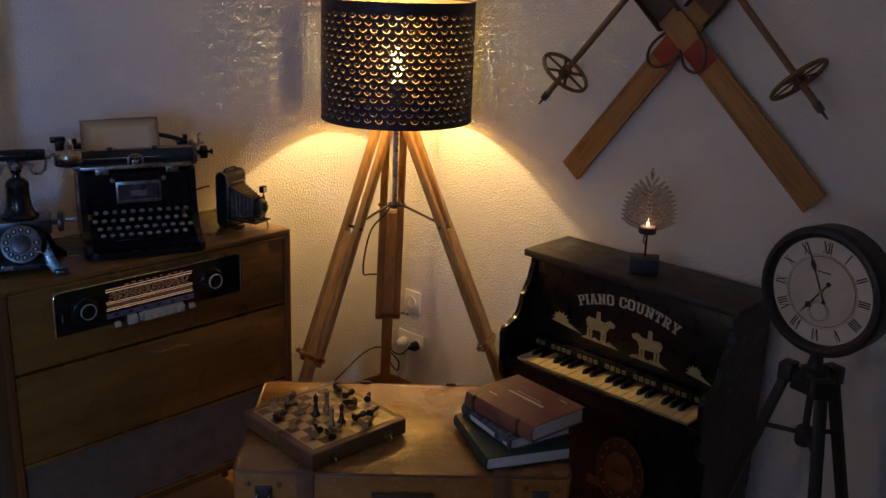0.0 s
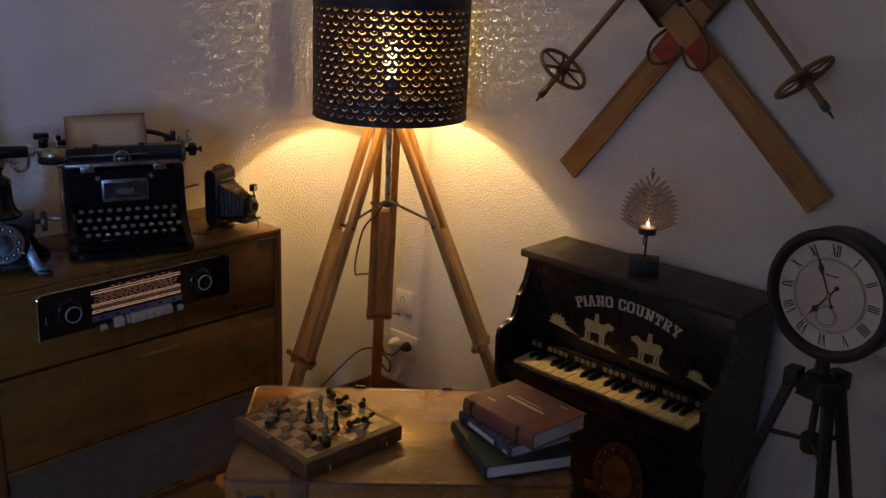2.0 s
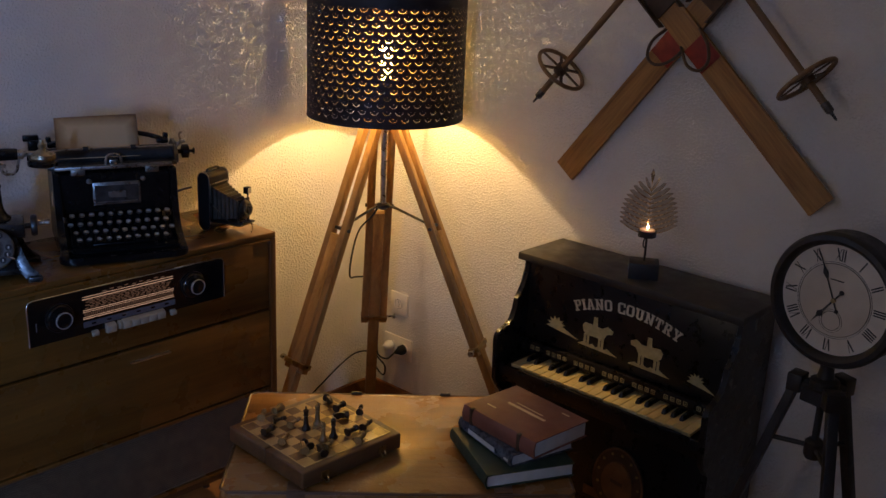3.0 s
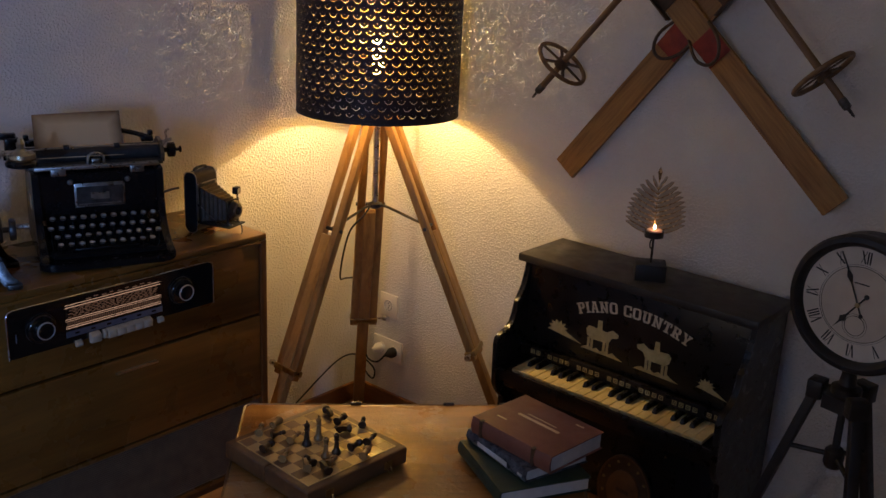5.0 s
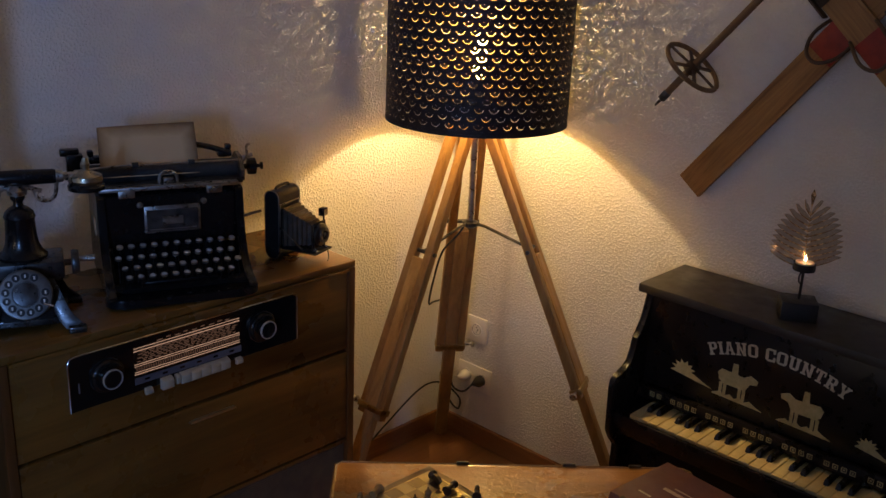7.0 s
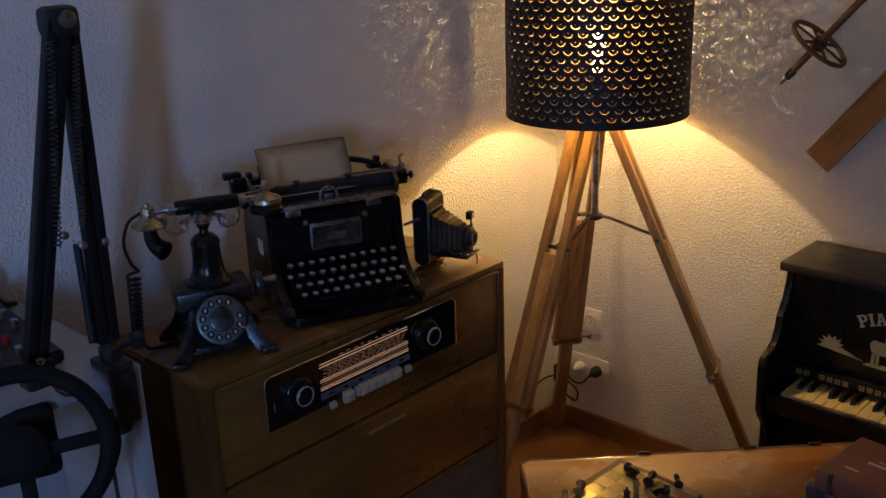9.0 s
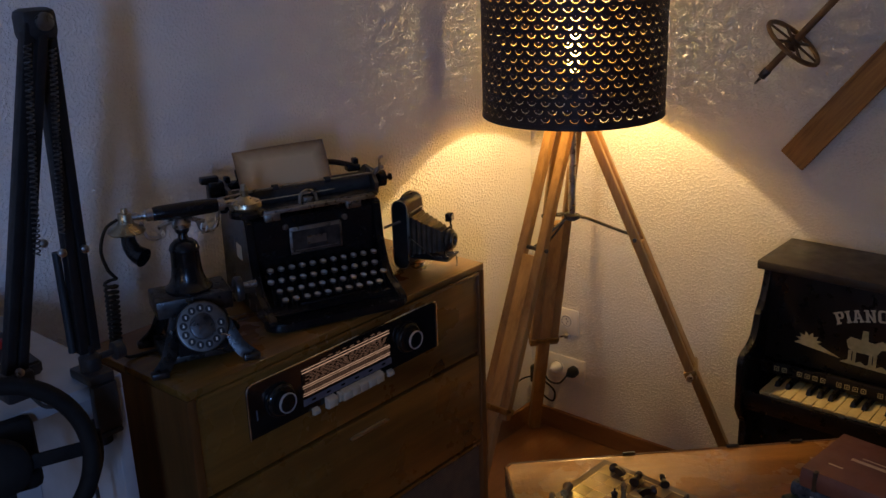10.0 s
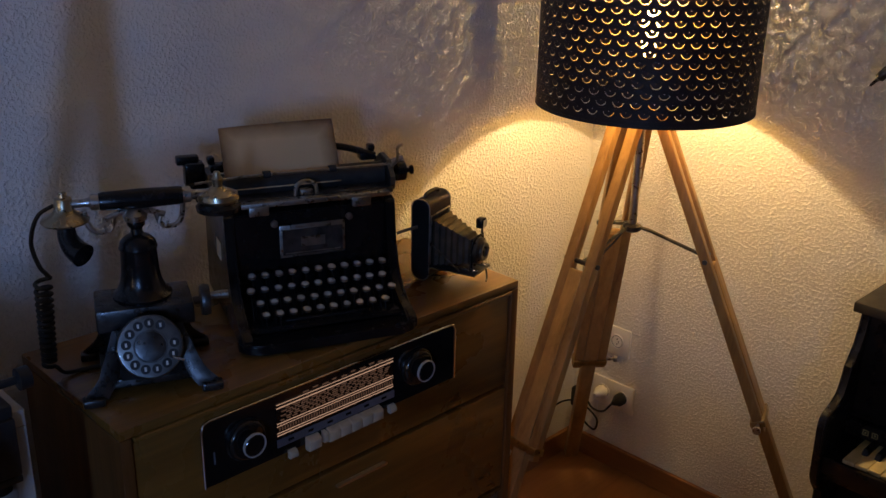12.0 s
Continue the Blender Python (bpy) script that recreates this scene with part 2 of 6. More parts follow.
for y0, y1, z0, z1 in ((ROOM_Y, WIN_W[0], -0.1, ROOM_H), (WIN_W[1], -0.0005, -0.1, ROOM_H), (WIN_W[0], WIN_W[1], -0.1, WIN_W[2]), (WIN_W[0], WIN_W[1], WIN_W[3], ROOM_H)):
    box(bm, ROOM_X - 0.2, ROOM_X, y0, y1, z0, z1)
setting("wall_west", bm, M_FARWALL_DIM, "unseen taupe wall with a small hatch, kept dark to cut fill light", "wall")
bm = B()
for y0, y1, z0, z1 in ((WIN_W[0], WIN_W[1], WIN_W[2], WIN_W[2] + 0.03), (WIN_W[0], WIN_W[1], WIN_W[3] - 0.03, WIN_W[3]), (WIN_W[0], WIN_W[0] + 0.03, WIN_W[2] + 0.03, WIN_W[3] - 0.03), (WIN_W[1] - 0.03, WIN_W[1], WIN_W[2] + 0.03, WIN_W[3] - 0.03)):
    box(bm, ROOM_X - 0.14, ROOM_X - 0.08, y0, y1, z0, z1)
setting("window_2", bm, M_WHITEPL, "white frame of a lit inner window", "window")
# unseen south wall, dark for the same reason
bm = B()
for x0, x1, z0, z1 in ((ROOM_X - 0.2, WIN[0], -0.1, ROOM_H), (WIN[1], -0.0005, -0.1, ROOM_H), (WIN[0], WIN[1], -0.1, WIN[2]), (WIN[0], WIN[1], WIN[3], ROOM_H)):
    box(bm, x0, x1, ROOM_Y - 0.2, ROOM_Y - 0.0005, z0, z1)
setting("wall_south", bm, M_FARWALL_DIM, "unseen taupe wall with a window opening, kept dark to cut fill light", "wall")
bm = B(); box(bm, ROOM_X, 0, ROOM_Y, 0, -0.1, 0)
setting("floor", bm, M_FLOOR, "warm brown wood laminate floor", "floor")
# unseen ceiling, added as a reflector over the lamp
bm = B(); box(bm, ROOM_X - 0.2, 0.2, ROOM_Y - 0.2, 0.2, ROOM_H + 0.001, ROOM_H + 0.1)
setting("ceiling", bm, M_CEIL, "unseen off-white ceiling, pale to bounce the lamp's light down", "ceiling")
bm = B(); box(bm, ROOM_X + 0.001, -0.0135, -0.013, -0.0005, 0.0005, 0.068, 0.003)
setting("baseboard_north", bm, M_SKIRT, "brown wooden baseboard along the floor", "baseboard")
bm = B(); box(bm, -0.013, -0.0005, ROOM_Y + 0.001, -0.0005, 0.0005, 0.068, 0.003)
setting("baseboard_east", bm, M_SKIRT_Y, "brown wooden baseboard along the floor", "baseboard")

# window frame in the far wall, behind the camera
bm = B()
for x0, x1, z0, z1 in ((WIN[0], WIN[1], WIN[2], WIN[2] + 0.05), (WIN[0], WIN[1], WIN[3] - 0.05, WIN[3]), (WIN[0], WIN[0] + 0.05, WIN[2] + 0.05, WIN[3] - 0.05), (WIN[1] - 0.05, WIN[1], WIN[2] + 0.05, WIN[3] - 0.05)):
    box(bm, x0, x1, ROOM_Y - 0.12, ROOM_Y - 0.06, z0, z1)
setting("window_1", bm, M_WHITEPL, "white window frame with dusk light outside", "window")


# ==== radio cabinet ====
CX0, CX1, CF, CB, CT, CBOT = -1.545, -0.748, -0.407, -0.095, 0.852, 0.185


def radio_cabinet():
    cab = thing("radio_cabinet", Matrix(), "walnut radio cabinet with a lit tuning dial and drop-down door", "radio cabinet")
    mid = (CX0 + CX1) / 2
    bm = B()
    box(bm, CX0, CX1, CF, CB, CT - 0.016, CT, 0.003)
    part("top_board", bm, M_WALNUT, cab)
    for x0, x1 in ((CX0, CX0 + 0.018), (CX1 - 0.018, CX1)):
        bm = B()
        box(bm, x0, x1, CF, CB, CBOT, CT - 0.0162, 0.002)
        part("side_panel", bm, M_WALNUT_V, cab)
    bm = B()
    box(bm, CX0 + 0.019, CX1 - 0.019, CF + 0.004, CB, CBOT, CBOT + 0.018, 0.002)
    part("bottom_board", bm, M_WALNUT_DK, cab)
    bm = B()
    box(bm, CX0 + 0.019, CX1 - 0.019, CB - 0.008, CB - 0.002, CBOT + 0.0185, CT - 0.0165)
    part("back_panel", bm, M_WALNUT_DK, cab)
    # bright edge strip under the top
    bm = B()
    box(bm, CX0 + 0.02, CX1 - 0.02, CF - 0.003, CF + 0.010, CT - 0.024, CT - 0.0166, 0.0015)
    part("edge_strip", bm, M_WALNUT, cab, "light wooden edge strip")
    bm = B()
    box(bm, CX0 + 0.02, CX1 - 0.02, CF + 0.005, CF + 0.023, 0.640, CT - 0.0246, 0.002)
    part("radio_front", bm, M_WALNUT, cab)
    bm = B()
    box(bm, CX0 + 0.02, CX1 - 0.02, CF + 0.003, CF + 0.021, 0.413, 0.633, 0.003)
    door = part("drop_door", bm, M_WALNUT, cab, "walnut drop-down door with a slim metal pull")
    bm = B()
    pts = [(-0.054, 0.001), (-0.050, 0.0028), (0.050, 0.0028), (0.054, 0.001), (0.054, -0.001), (0.05, -0.0022), (-0.05, -0.0022), (-0.054, -0.001)]
    prism(bm, pts, 0, 0.008, pose(-1.131, CF + 0.004, 0.602, 90, 0, 0))
    part("handle", bm, M_SATIN, door, "slim satin metal pull")
    # loudspeaker cloth behind thin slats
    bm = B()
    box(bm, CX0 + 0.02, CX1 - 0.02, CF + 0.014, CF + 0.022, CBOT + 0.020, 0.409)
    grille = part("speaker_grille", bm, M_CLOTH, cab, "woven grey-brown speaker cloth")
    bm = B()
    for z0, z1 in ((0.400, 0.409), (CBOT + 0.0185, CBOT + 0.028)):
        box(bm, CX0 + 0.02, CX1 - 0.02, CF + 0.002, CF + 0.013, z0, z1, 0.001)
    part("grille_frame", bm, M_WALNUT, grille)
    bm = B()
    n = 34
    for i in range(n):
        z = CBOT + 0.031 + i * (0.398 - CBOT - 0.031) / n
        box(bm, CX0 + 0.021, CX1 - 0.021, CF + 0.010, CF + 0.0135, z, z + 0.0028)
    part("grille_ribs", bm, M_RIB, grille)
    for x in (CX0 + 0.07, CX1 - 0.07):
        for y in (CF + 0.05, CB - 0.05):
            bm = B()
            rod(bm, (x, y, CBOT), (x, y, 0), 0.018, 0.011, 16)
            part("leg", bm, M_WALNUT_DK, cab)

    # tuning panel: black glass in a thin chrome frame
    X0, X1, Z0, Z1 = -1.424, -0.914, 0.708, 0.815
    F = CF + 0.005
    bm = B()
    w, h = (X1 - X0) / 2, (Z1 - Z0) / 2
    out = [(-w, -h), (w, -h), (w, h - 0.012), (w - 0.004, h - 0.003), (w - 0.014, h), (-w + 0.014, h), (-w + 0.004, h - 0.003), (-w, h - 0.012)]
    panel_m = pose((X0 + X1) / 2, F, (Z0 + Z1) / 2, 90, 0, 0)
    prism(bm, [(x, y) for x, y in out], 0, 0.004, panel_m)
    panel = part("tuning_panel", bm, M_GLOSSBLK, cab, "glossy black tuning panel")
    bm = B()
    loop = [Vector((x, y, 0.0045)) for x, y in [out[0], *out[7:2:-1], out[2], out[1]]]
    tube(bm, [panel_m @ p for p in loop], 0.0019, 8)
    part("chrome_trim", bm, M_CHROME, panel, "thin chrome trim")
    # lit scale
    sx0, sx1 = -1.297, -1.062
    def slab(name, x0, x1, z0, z1, d, mat, parent, label=""):
        q = B()
        box(q, x0, x1, F - 0.004 - d, F - 0.0042, z0, z1)
        return part(name, q, mat, parent, label)
    scale = slab("dial_scale", sx0, sx1, 0.737, 0.797, 0.0012, M_DIALBACK, panel, "dark lit tuning scale")
    for z, t in ((0.7965, 0.0011), (0.7905, 0.0017), (0.7640, 0.0012), (0.7600, 0.0008), (0.7480, 0.0010), (0.7435, 0.0013)):
        q = B()
        box(q, sx0, sx1, F - 0.0066, F - 0.0054, z, z + t)
        part("scale_line", q, M_DIALLINE, scale, "glowing cream scale line")
    q = B()
    rnd = random.Random(4)
    for r in range(6):
        z = 0.7685 + r * 0.0036
        x = sx0 + 0.006 + 0.008 * (r % 2) + rnd.random() * 0.004
        while x < sx1 - 0.016:
            wd = 0.006 + rnd.random() * 0.007
            box(q, x, x + wd, F - 0.0066, F - 0.0054, z, z + 0.0017)
            x += wd + 0.0035 + rnd.random() * 0.003
    for i in range(46):
        x = sx0 + 0.004 + i * (sx1 - sx0 - 0.008) / 45
        box(q, x, x + 0.0016, F - 0.0066, F - 0.0054, 0.7515, 0.7575)
    for i in range(9):
        x = sx0 + 0.05 + i * 0.019
        box(q, x, x + 0.007 + rnd.random() * 0.005, F - 0.0066, F - 0.0054, 0.8005 + 0.002 * (i % 2), 0.8025 + 0.002 * (i % 2))
    tagged(part("station_mark", q, M_DIALMARK, scale, "rows of small glowing station marks"), kind="stuff")
    slab("scale_foot", sx0, sx1 + 0.004, 0.7225, 0.7365, 0.001, M_DIALGREY, panel, "grey strip with dark marks")
    for i in range(6):
        x = sx0 + 0.02 + i * 0.038
        q = B()
        box(q, x, x + 0.010, F - 0.0062, F - 0.0051, 0.728, 0.7315)
        part("strip_mark", q, M_GLOSSBLK, panel)
    slab("maker_mark", -1.407, -1.4045, 0.742, 0.762, 0.0008, M_DIALGREY, panel)
    # knobs
    for x in (-1.352, -1.006):
        mk = pose(x, F - 0.004, 0.762, 90, 0, 0)
        q = B()
        lathe(q, [(0.032, 0), (0.032, 0.006), (0.029, 0.010), (0.026, 0.011), (0, 0.011)], 40, mk)
        k = part("tuning_knob", q, M_GLOSSBLK, cab, "black tuning knob with chrome rings")
        q = B(); ring(q, 0.0300, 0.0335, 0.0, 0.0035, 40, mk); part("outer_ring", q, M_DARKSTEEL, k)
        q = B(); lathe(q, [(0.0175, 0.011), (0.0175, 0.024), (0.0155, 0.026), (0, 0.025)], 36, mk); part("knob_cap", q, M_GLOSSBLK, k)
        q = B()
        ring(q, 0.0176, 0.0193, 0.0220, 0.0258, 36, mk)
        part("chrome_ring", q, M_RING, k, "bright chrome ring")
    # piano keys under the scale
    def key(x0, x1, z0, z1, d, lab=""):
        q = B()
        sec = [(0, z1), (-d * 0.6, z1 - 0.002), (-d, z1 - 0.006), (-d, z0 + 0.002), (-d + 0.003, z0), (0, z0)]
        prism(q, sec, 0, x1 - x0, Matrix(((0, 0, 1, x0), (1, 0, 0, F - 0.004), (0, 1, 0, 0), (0, 0, 0, 1))))
        bmesh.ops.bevel(q, geom=q.edges[:], offset=0.0008, segments=1, affect="EDGES")
        part("push_key", q, M_KEYGREY, cab, lab)
    key(-1.279, -1.264, 0.698, 0.712, 0.010, "small curved cream key")
    key(-1.245, -1.221, 0.698, 0.7215, 0.013)
    key(-1.214, -1.206, 0.700, 0.7205, 0.011)
    for i in range(5):
        key(-1.204 + i * 0.0225, -1.182 + i * 0.0225, 0.698, 0.7215, 0.013)
    key(-1.074, -1.059, 0.698, 0.712, 0.010, "small curved cream key")


def cloth_mat():
    m, n, l, b = node_mat("speaker_cloth", (0.20, 0.16, 0.11), 0.9)
    v = coords(n, l)
    l.new(ramp(n, l, noise_node(n, l, v, 160, 2), [(0.35, (0.20, 0.15, 0.09)), (0.7, (0.40, 0.31, 0.19))]), b.inputs["Base Color"])
    add_bump(n, l, b, noise_node(n, l, v, 500, 2), 0.4, 0.001)
    return m


M_CLOTH = cloth_mat()
M_GLOSSBLK = worn("gloss_black", (0.006, 0.006, 0.006), (0.010, 0.010, 0.010), (0.06, 0.16), 0, 20, 100, 0.01)
M_DIALBACK = worn("dial_back", (0.010, 0.007, 0.005), (0.022, 0.014, 0.010), (0.2, 0.3), 0, 20)
M_DIALLINE = glow("dial_line_glow", (1.0, 0.58, 0.38), 0.42, (0.10, 0.06, 0.04))
M_DIALMARK = glow("dial_mark_glow", (1.0, 0.50, 0.30), 0.075, (0.06, 0.035, 0.025))
M_DIALGREY = worn("dial_grey", (0.10, 0.10, 0.12), (0.17, 0.17, 0.19), (0.3, 0.4))
radio_cabinet()

# ==== floor lamp with perforated shade ====
from mathutils.geometry import tessellate_polygon

SH_R, SH_Z0, SH_Z1 = 0.2285, 1.110, 1.457
COLS, ROWS = 42, 16
SEAM = radians(112.4)                           # where the shade is glued, with no slots


def shade_shell(radius, row0, row_h):
    """A drum of tiles, each with a crescent slot and a pin hole; rows are staggered."""
    w = 2 * math.pi * SH_R / COLS
    ro, ri = 0.0114, 0.0101
    cy = row_h * 0.5 + 0.0055
    a0, a1, k = radians(193), radians(347), 11
    arc = [(ro * math.cos(a0 + (a1 - a0) * i / k), cy + ro * math.sin(a0 + (a1 - a0) * i / k)) for i in range(k + 1)]
    arc += [(ri * math.cos(a1 + (a0 - a1) * i / k), cy + ri * math.sin(a1 + (a0 - a1) * i / k)) for i in range(k + 1)]
    dot = [(0.0011 * math.cos(i * math.pi / 2), cy - 0.0005 + 0.0011 * math.sin(i * math.pi / 2)) for i in range(4)]
    rect = [(-w / 2, 0), (-w / 4, 0), (0, 0), (w / 4, 0), (w / 2, 0), (w / 2, row_h), (w / 4, row_h), (0, row_h), (-w / 4, row_h), (-w / 2, row_h)]
    def cut(loops):
        return [p for lp in loops for p in lp], tessellate_polygon([[Vector((x, y, 0)) for x, y in lp] for lp in loops])
    slotted, plain = cut([rect, arc, dot]), cut([rect])
    verts, faces = [], []
    def put(u, z):
        a = u / SH_R
        verts.append((radius * math.cos(a), radius * math.sin(a), z))
    for r in range(ROWS):
        for c in range(COLS):
            base = len(verts)
            off = (c + 0.5 * (r % 2)) * w
            pts, tris = plain if abs((off / SH_R - SEAM + math.pi) % (2 * math.pi) - math.pi) < radians(5.9) else slotted
            for x, y in pts:
                put(off + x, row0 + r * row_h + y)
            faces += [[base + i for i in t] for t in tris]
    n = COLS * 4
    for z0, z1 in ((SH_Z0, row0), (row0 + ROWS * row_h, SH_Z1)):
        base = len(verts)
        for z in (z0, z1):
            for i in range(n):
                put(i * w / 4, z)
        faces += [[base + i, base + (i + 1) % n, base + n + (i + 1) % n, base + n + i] for i in range(n)]
    bm = B()
    vs = [bm.verts.new(v) for v in verts]
    for f in faces:
        if len(set(f)) > 2:
            bm.faces.new([vs[i] for i in f])
    bmesh.ops.remove_doubles(bm, verts=bm.verts, dist=0.0001)
    return bm


def globe_glass():
    """Thin amber-coated glass: lets light through and glows golden."""
    m = bpy.data.materials.new("thin_globe_glass")
    m.use_nodes = True
    n, l = m.node_tree.nodes, m.node_tree.links
    n.clear()
    out, mix, tr, gl = n.new("ShaderNodeOutputMaterial"), n.new("ShaderNodeMixShader"), n.new("ShaderNodeBsdfTransparent"), n.new("ShaderNodeBsdfGlossy")
    gl.inputs["Roughness"].default_value = 0.05
    mix.inputs[0].default_value = 0.02
    add, em = n.new("ShaderNodeAddShader"), n.new("ShaderNodeEmission")
    em.inputs[0].default_value, em.inputs[1].default_value = (1.0, 0.53, 0.07, 1), 140.0
    l.new(tr.outputs[0], mix.inputs[1])
    l.new(gl.outputs[0], mix.inputs[2])
    l.new(mix.outputs[0], add.inputs[0])
    l.new(em.outputs[0], add.inputs[1])
    l.new(add.outputs[0], out.inputs[0])
    return m


M_GLOBE = globe_glass()


def floor_lamp():
    lamp = thing("floor_lamp", pose(AX, AY, 0), "wooden tripod floor lamp with a perforated black drum shade", "floor lamp")
    row_h = (SH_Z1 - SH_Z0 - 0.038) / ROWS
    shade = part("shade", shade_shell(SH_R, SH_Z0 + 0.0125, row_h), M_SHADE, lamp, "black drum shade pierced with crescent slots")
    part("lining", shade_shell(SH_R - 0.0012, SH_Z0 + 0.0125, row_h), M_SHADE_IN, shade, "gold inner lining")
    for z in (SH_Z0, SH_Z1):
        bm = B()
        ring(bm, SH_R - 0.003, SH_R + 0.0008, z - 0.002, z + 0.004, 96)
        part("rim", bm, M_SHADE, shade)
    bm = B()
    ring(bm, 0.021, 0.026, SH_Z0 + 0.055, SH_Z0 + 0.060, 28)
    for i in range(3):
        a = radians(20 + 120 * i)
        rod(bm, (0.025 * math.cos(a), 0.025 * math.sin(a), SH_Z0 + 0.057), ((SH_R - 0.003) * math.cos(a), (SH_R - 0.003) * math.sin(a), SH_Z0 + 0.075), 0.002, n=8)
    part("shade_spider", bm, M_STEEL, shade)
    bm = B()
    lathe(bm, [(0.0, 1.320), (0.010, 1.317), (0.0175, 1.308), (0.020, 1.292), (0.019, 1.262), (0.016, 1.238), (0.014, 1.222), (0.0135, 1.212), (0, 1.212)], 20)
    bulb = part("bulb", bm, M_GLOBE, lamp, "amber glass light bulb, switched on")
    bm = B()
    lathe(bm, [(0.0, 1.288), (0.003, 1.290), (0.0044, 1.295), (0.0044, 1.300), (0.003, 1.305), (0, 1.307)], 10)
    part("filament", bm, M_BULB, bulb, "glowing filament")
    bm = B()
    lathe(bm, [(0.0, 1.140), (0.016, 1.140), (0.0165, 1.20), (0.0145, 1.2115), (0, 1.2115)], 24)
    part("socket", bm, M_BLACKMAT, lamp)
    bm = B()
    lathe(bm, [(0.0, 1.080), (0.026, 1.080), (0.028, 1.084), (0.028, 1.098), (0.022, 1.104), (0.014, 1.108), (0.013, 1.139), (0, 1.139)], 32)
    part("top_plate", bm, M_BRASS, lamp)
    bm = B()
    rod(bm, (0, 0, 0.842), (0, 0, 1.084), 0.0095, n=18)
    part("centre_rod", bm, M_STEEL, lamp, "steel centre rod")
    bm = B()
    lathe(bm, [(0, 0.824), (0.012, 0.824), (0.021, 0.830), (0.021, 0.839), (0.012, 0.843), (0, 0.843)], 24)
    part("hub", bm, M_DARKSTEEL, lamp)
    legs = ((178.0, 0.482, 0.398, 0.046), (-66.5, 0.510, 0.425, 0.036), (50.5, 0.392, 0.360, 0.036))
    for az, foot, zc, r_top in legs:
        a = radians(az)
        out, side = Vector((math.cos(a), math.sin(a), 0)), Vector((-math.sin(a), math.cos(a), 0))
        top = out * r_top + Vector((0, 0, 1.100))
        end = out * foot
        def at(z, s=0.0):
            u = (1.100 - z) / 1.100
            return top.lerp(end, u) + side * s
        for s in (-0.031, 0.031):
            bm = B()
            bar(bm, at(zc - 0.012, s), at(1.096, s * 0.85), 0.021, 0.024, up=side, bevel=0.002)
            part("leg_rail", bm, M_PINE, lamp, "oiled wooden leg rail")
        bm = B()
        bar(bm, at(0.004), at(0.775), 0.024, 0.036, up=side, bevel=0.002)
        part("leg_slat", bm, M_PINE, lamp, "sliding wooden leg slat")
        m = frame_to(at(zc), at(zc + 0.02), side)
        bm = B()
        box(bm, -0.0165, 0.0165, -0.0445, 0.0445, 0, 0.016, 0.002, m)
        clamp = part("clamp", bm, M_BRASS, lamp, "brass clamp")
        bm = B()
        lathe(bm, [(0.004, 0), (0.004, 0.020), (0.009, 0.021), (0.009, 0.030), (0, 0.031)], 12, m @ pose(0, -0.044, 0.008, 90, 0, 0))
        part("thumb_screw", bm, M_STEEL, clamp)
        # jointed brace from hub to the rails
        zb = 0.792 if az != 50.5 else 0.80
        bm = B()
        p = at(zb)
        pts = [out * 0.015 + Vector((0, 0, 0.836)), out * 0.040 + Vector((0, 0, 0.832)), p - out * 0.022 + Vector((0, 0, 0.004)), p]
        tube(bm, pts, 0.0042, 8)
        part("brace", bm, M_DARKSTEEL, lamp, "dark steel brace")
        bm = B()
        rod(bm, at(zb, -0.045), at(zb, 0.045), 0.0055, n=10)
        part("pin", bm, M_DARKSTEEL, lamp)
    bm = B()
    a = radians(50.5)
    pts = curve_pts([(0.004, 0.012, 0.842), (-0.012, 0.03, 0.80), (-0.055, 0.045, 0.755), (-0.070, 0.06, 0.67), (-0.03, 0.11, 0.585), (0.05, 0.17, 0.55), (0.13, 0.22, 0.52)], 40)
    tube(bm, pts, 0.0028, 8)
    part("cord", bm, M_RUBBER, lamp, "thin black cord")


floor_lamp()

# ==== toy piano by the east wall ====
M_IVORY = worn("yellowed_ivory_keys", (0.62, 0.49, 0.22), (0.76, 0.63, 0.33), (0.25, 0.4), 0, 30, 200, 0.03)
M_GOLDPAINT = worn("gold_print", (0.42, 0.35, 0.15), (0.58, 0.49, 0.24), (0.45, 0.6), 0, 60, 300, 0.05)
M_PALEPRINT = worn("pale_gold_print", (0.56, 0.50, 0.36), (0.68, 0.62, 0.47), (0.45, 0.6), 0, 60, 300, 0.05)
PY0, PY1 = -1.488, -0.836        # piano from right to left side


def slab(*rects):
    return [[(x0, y0), (x1, y0), (x1, y1), (x0, y1)] for x0, x1, y0, y1 in rects]


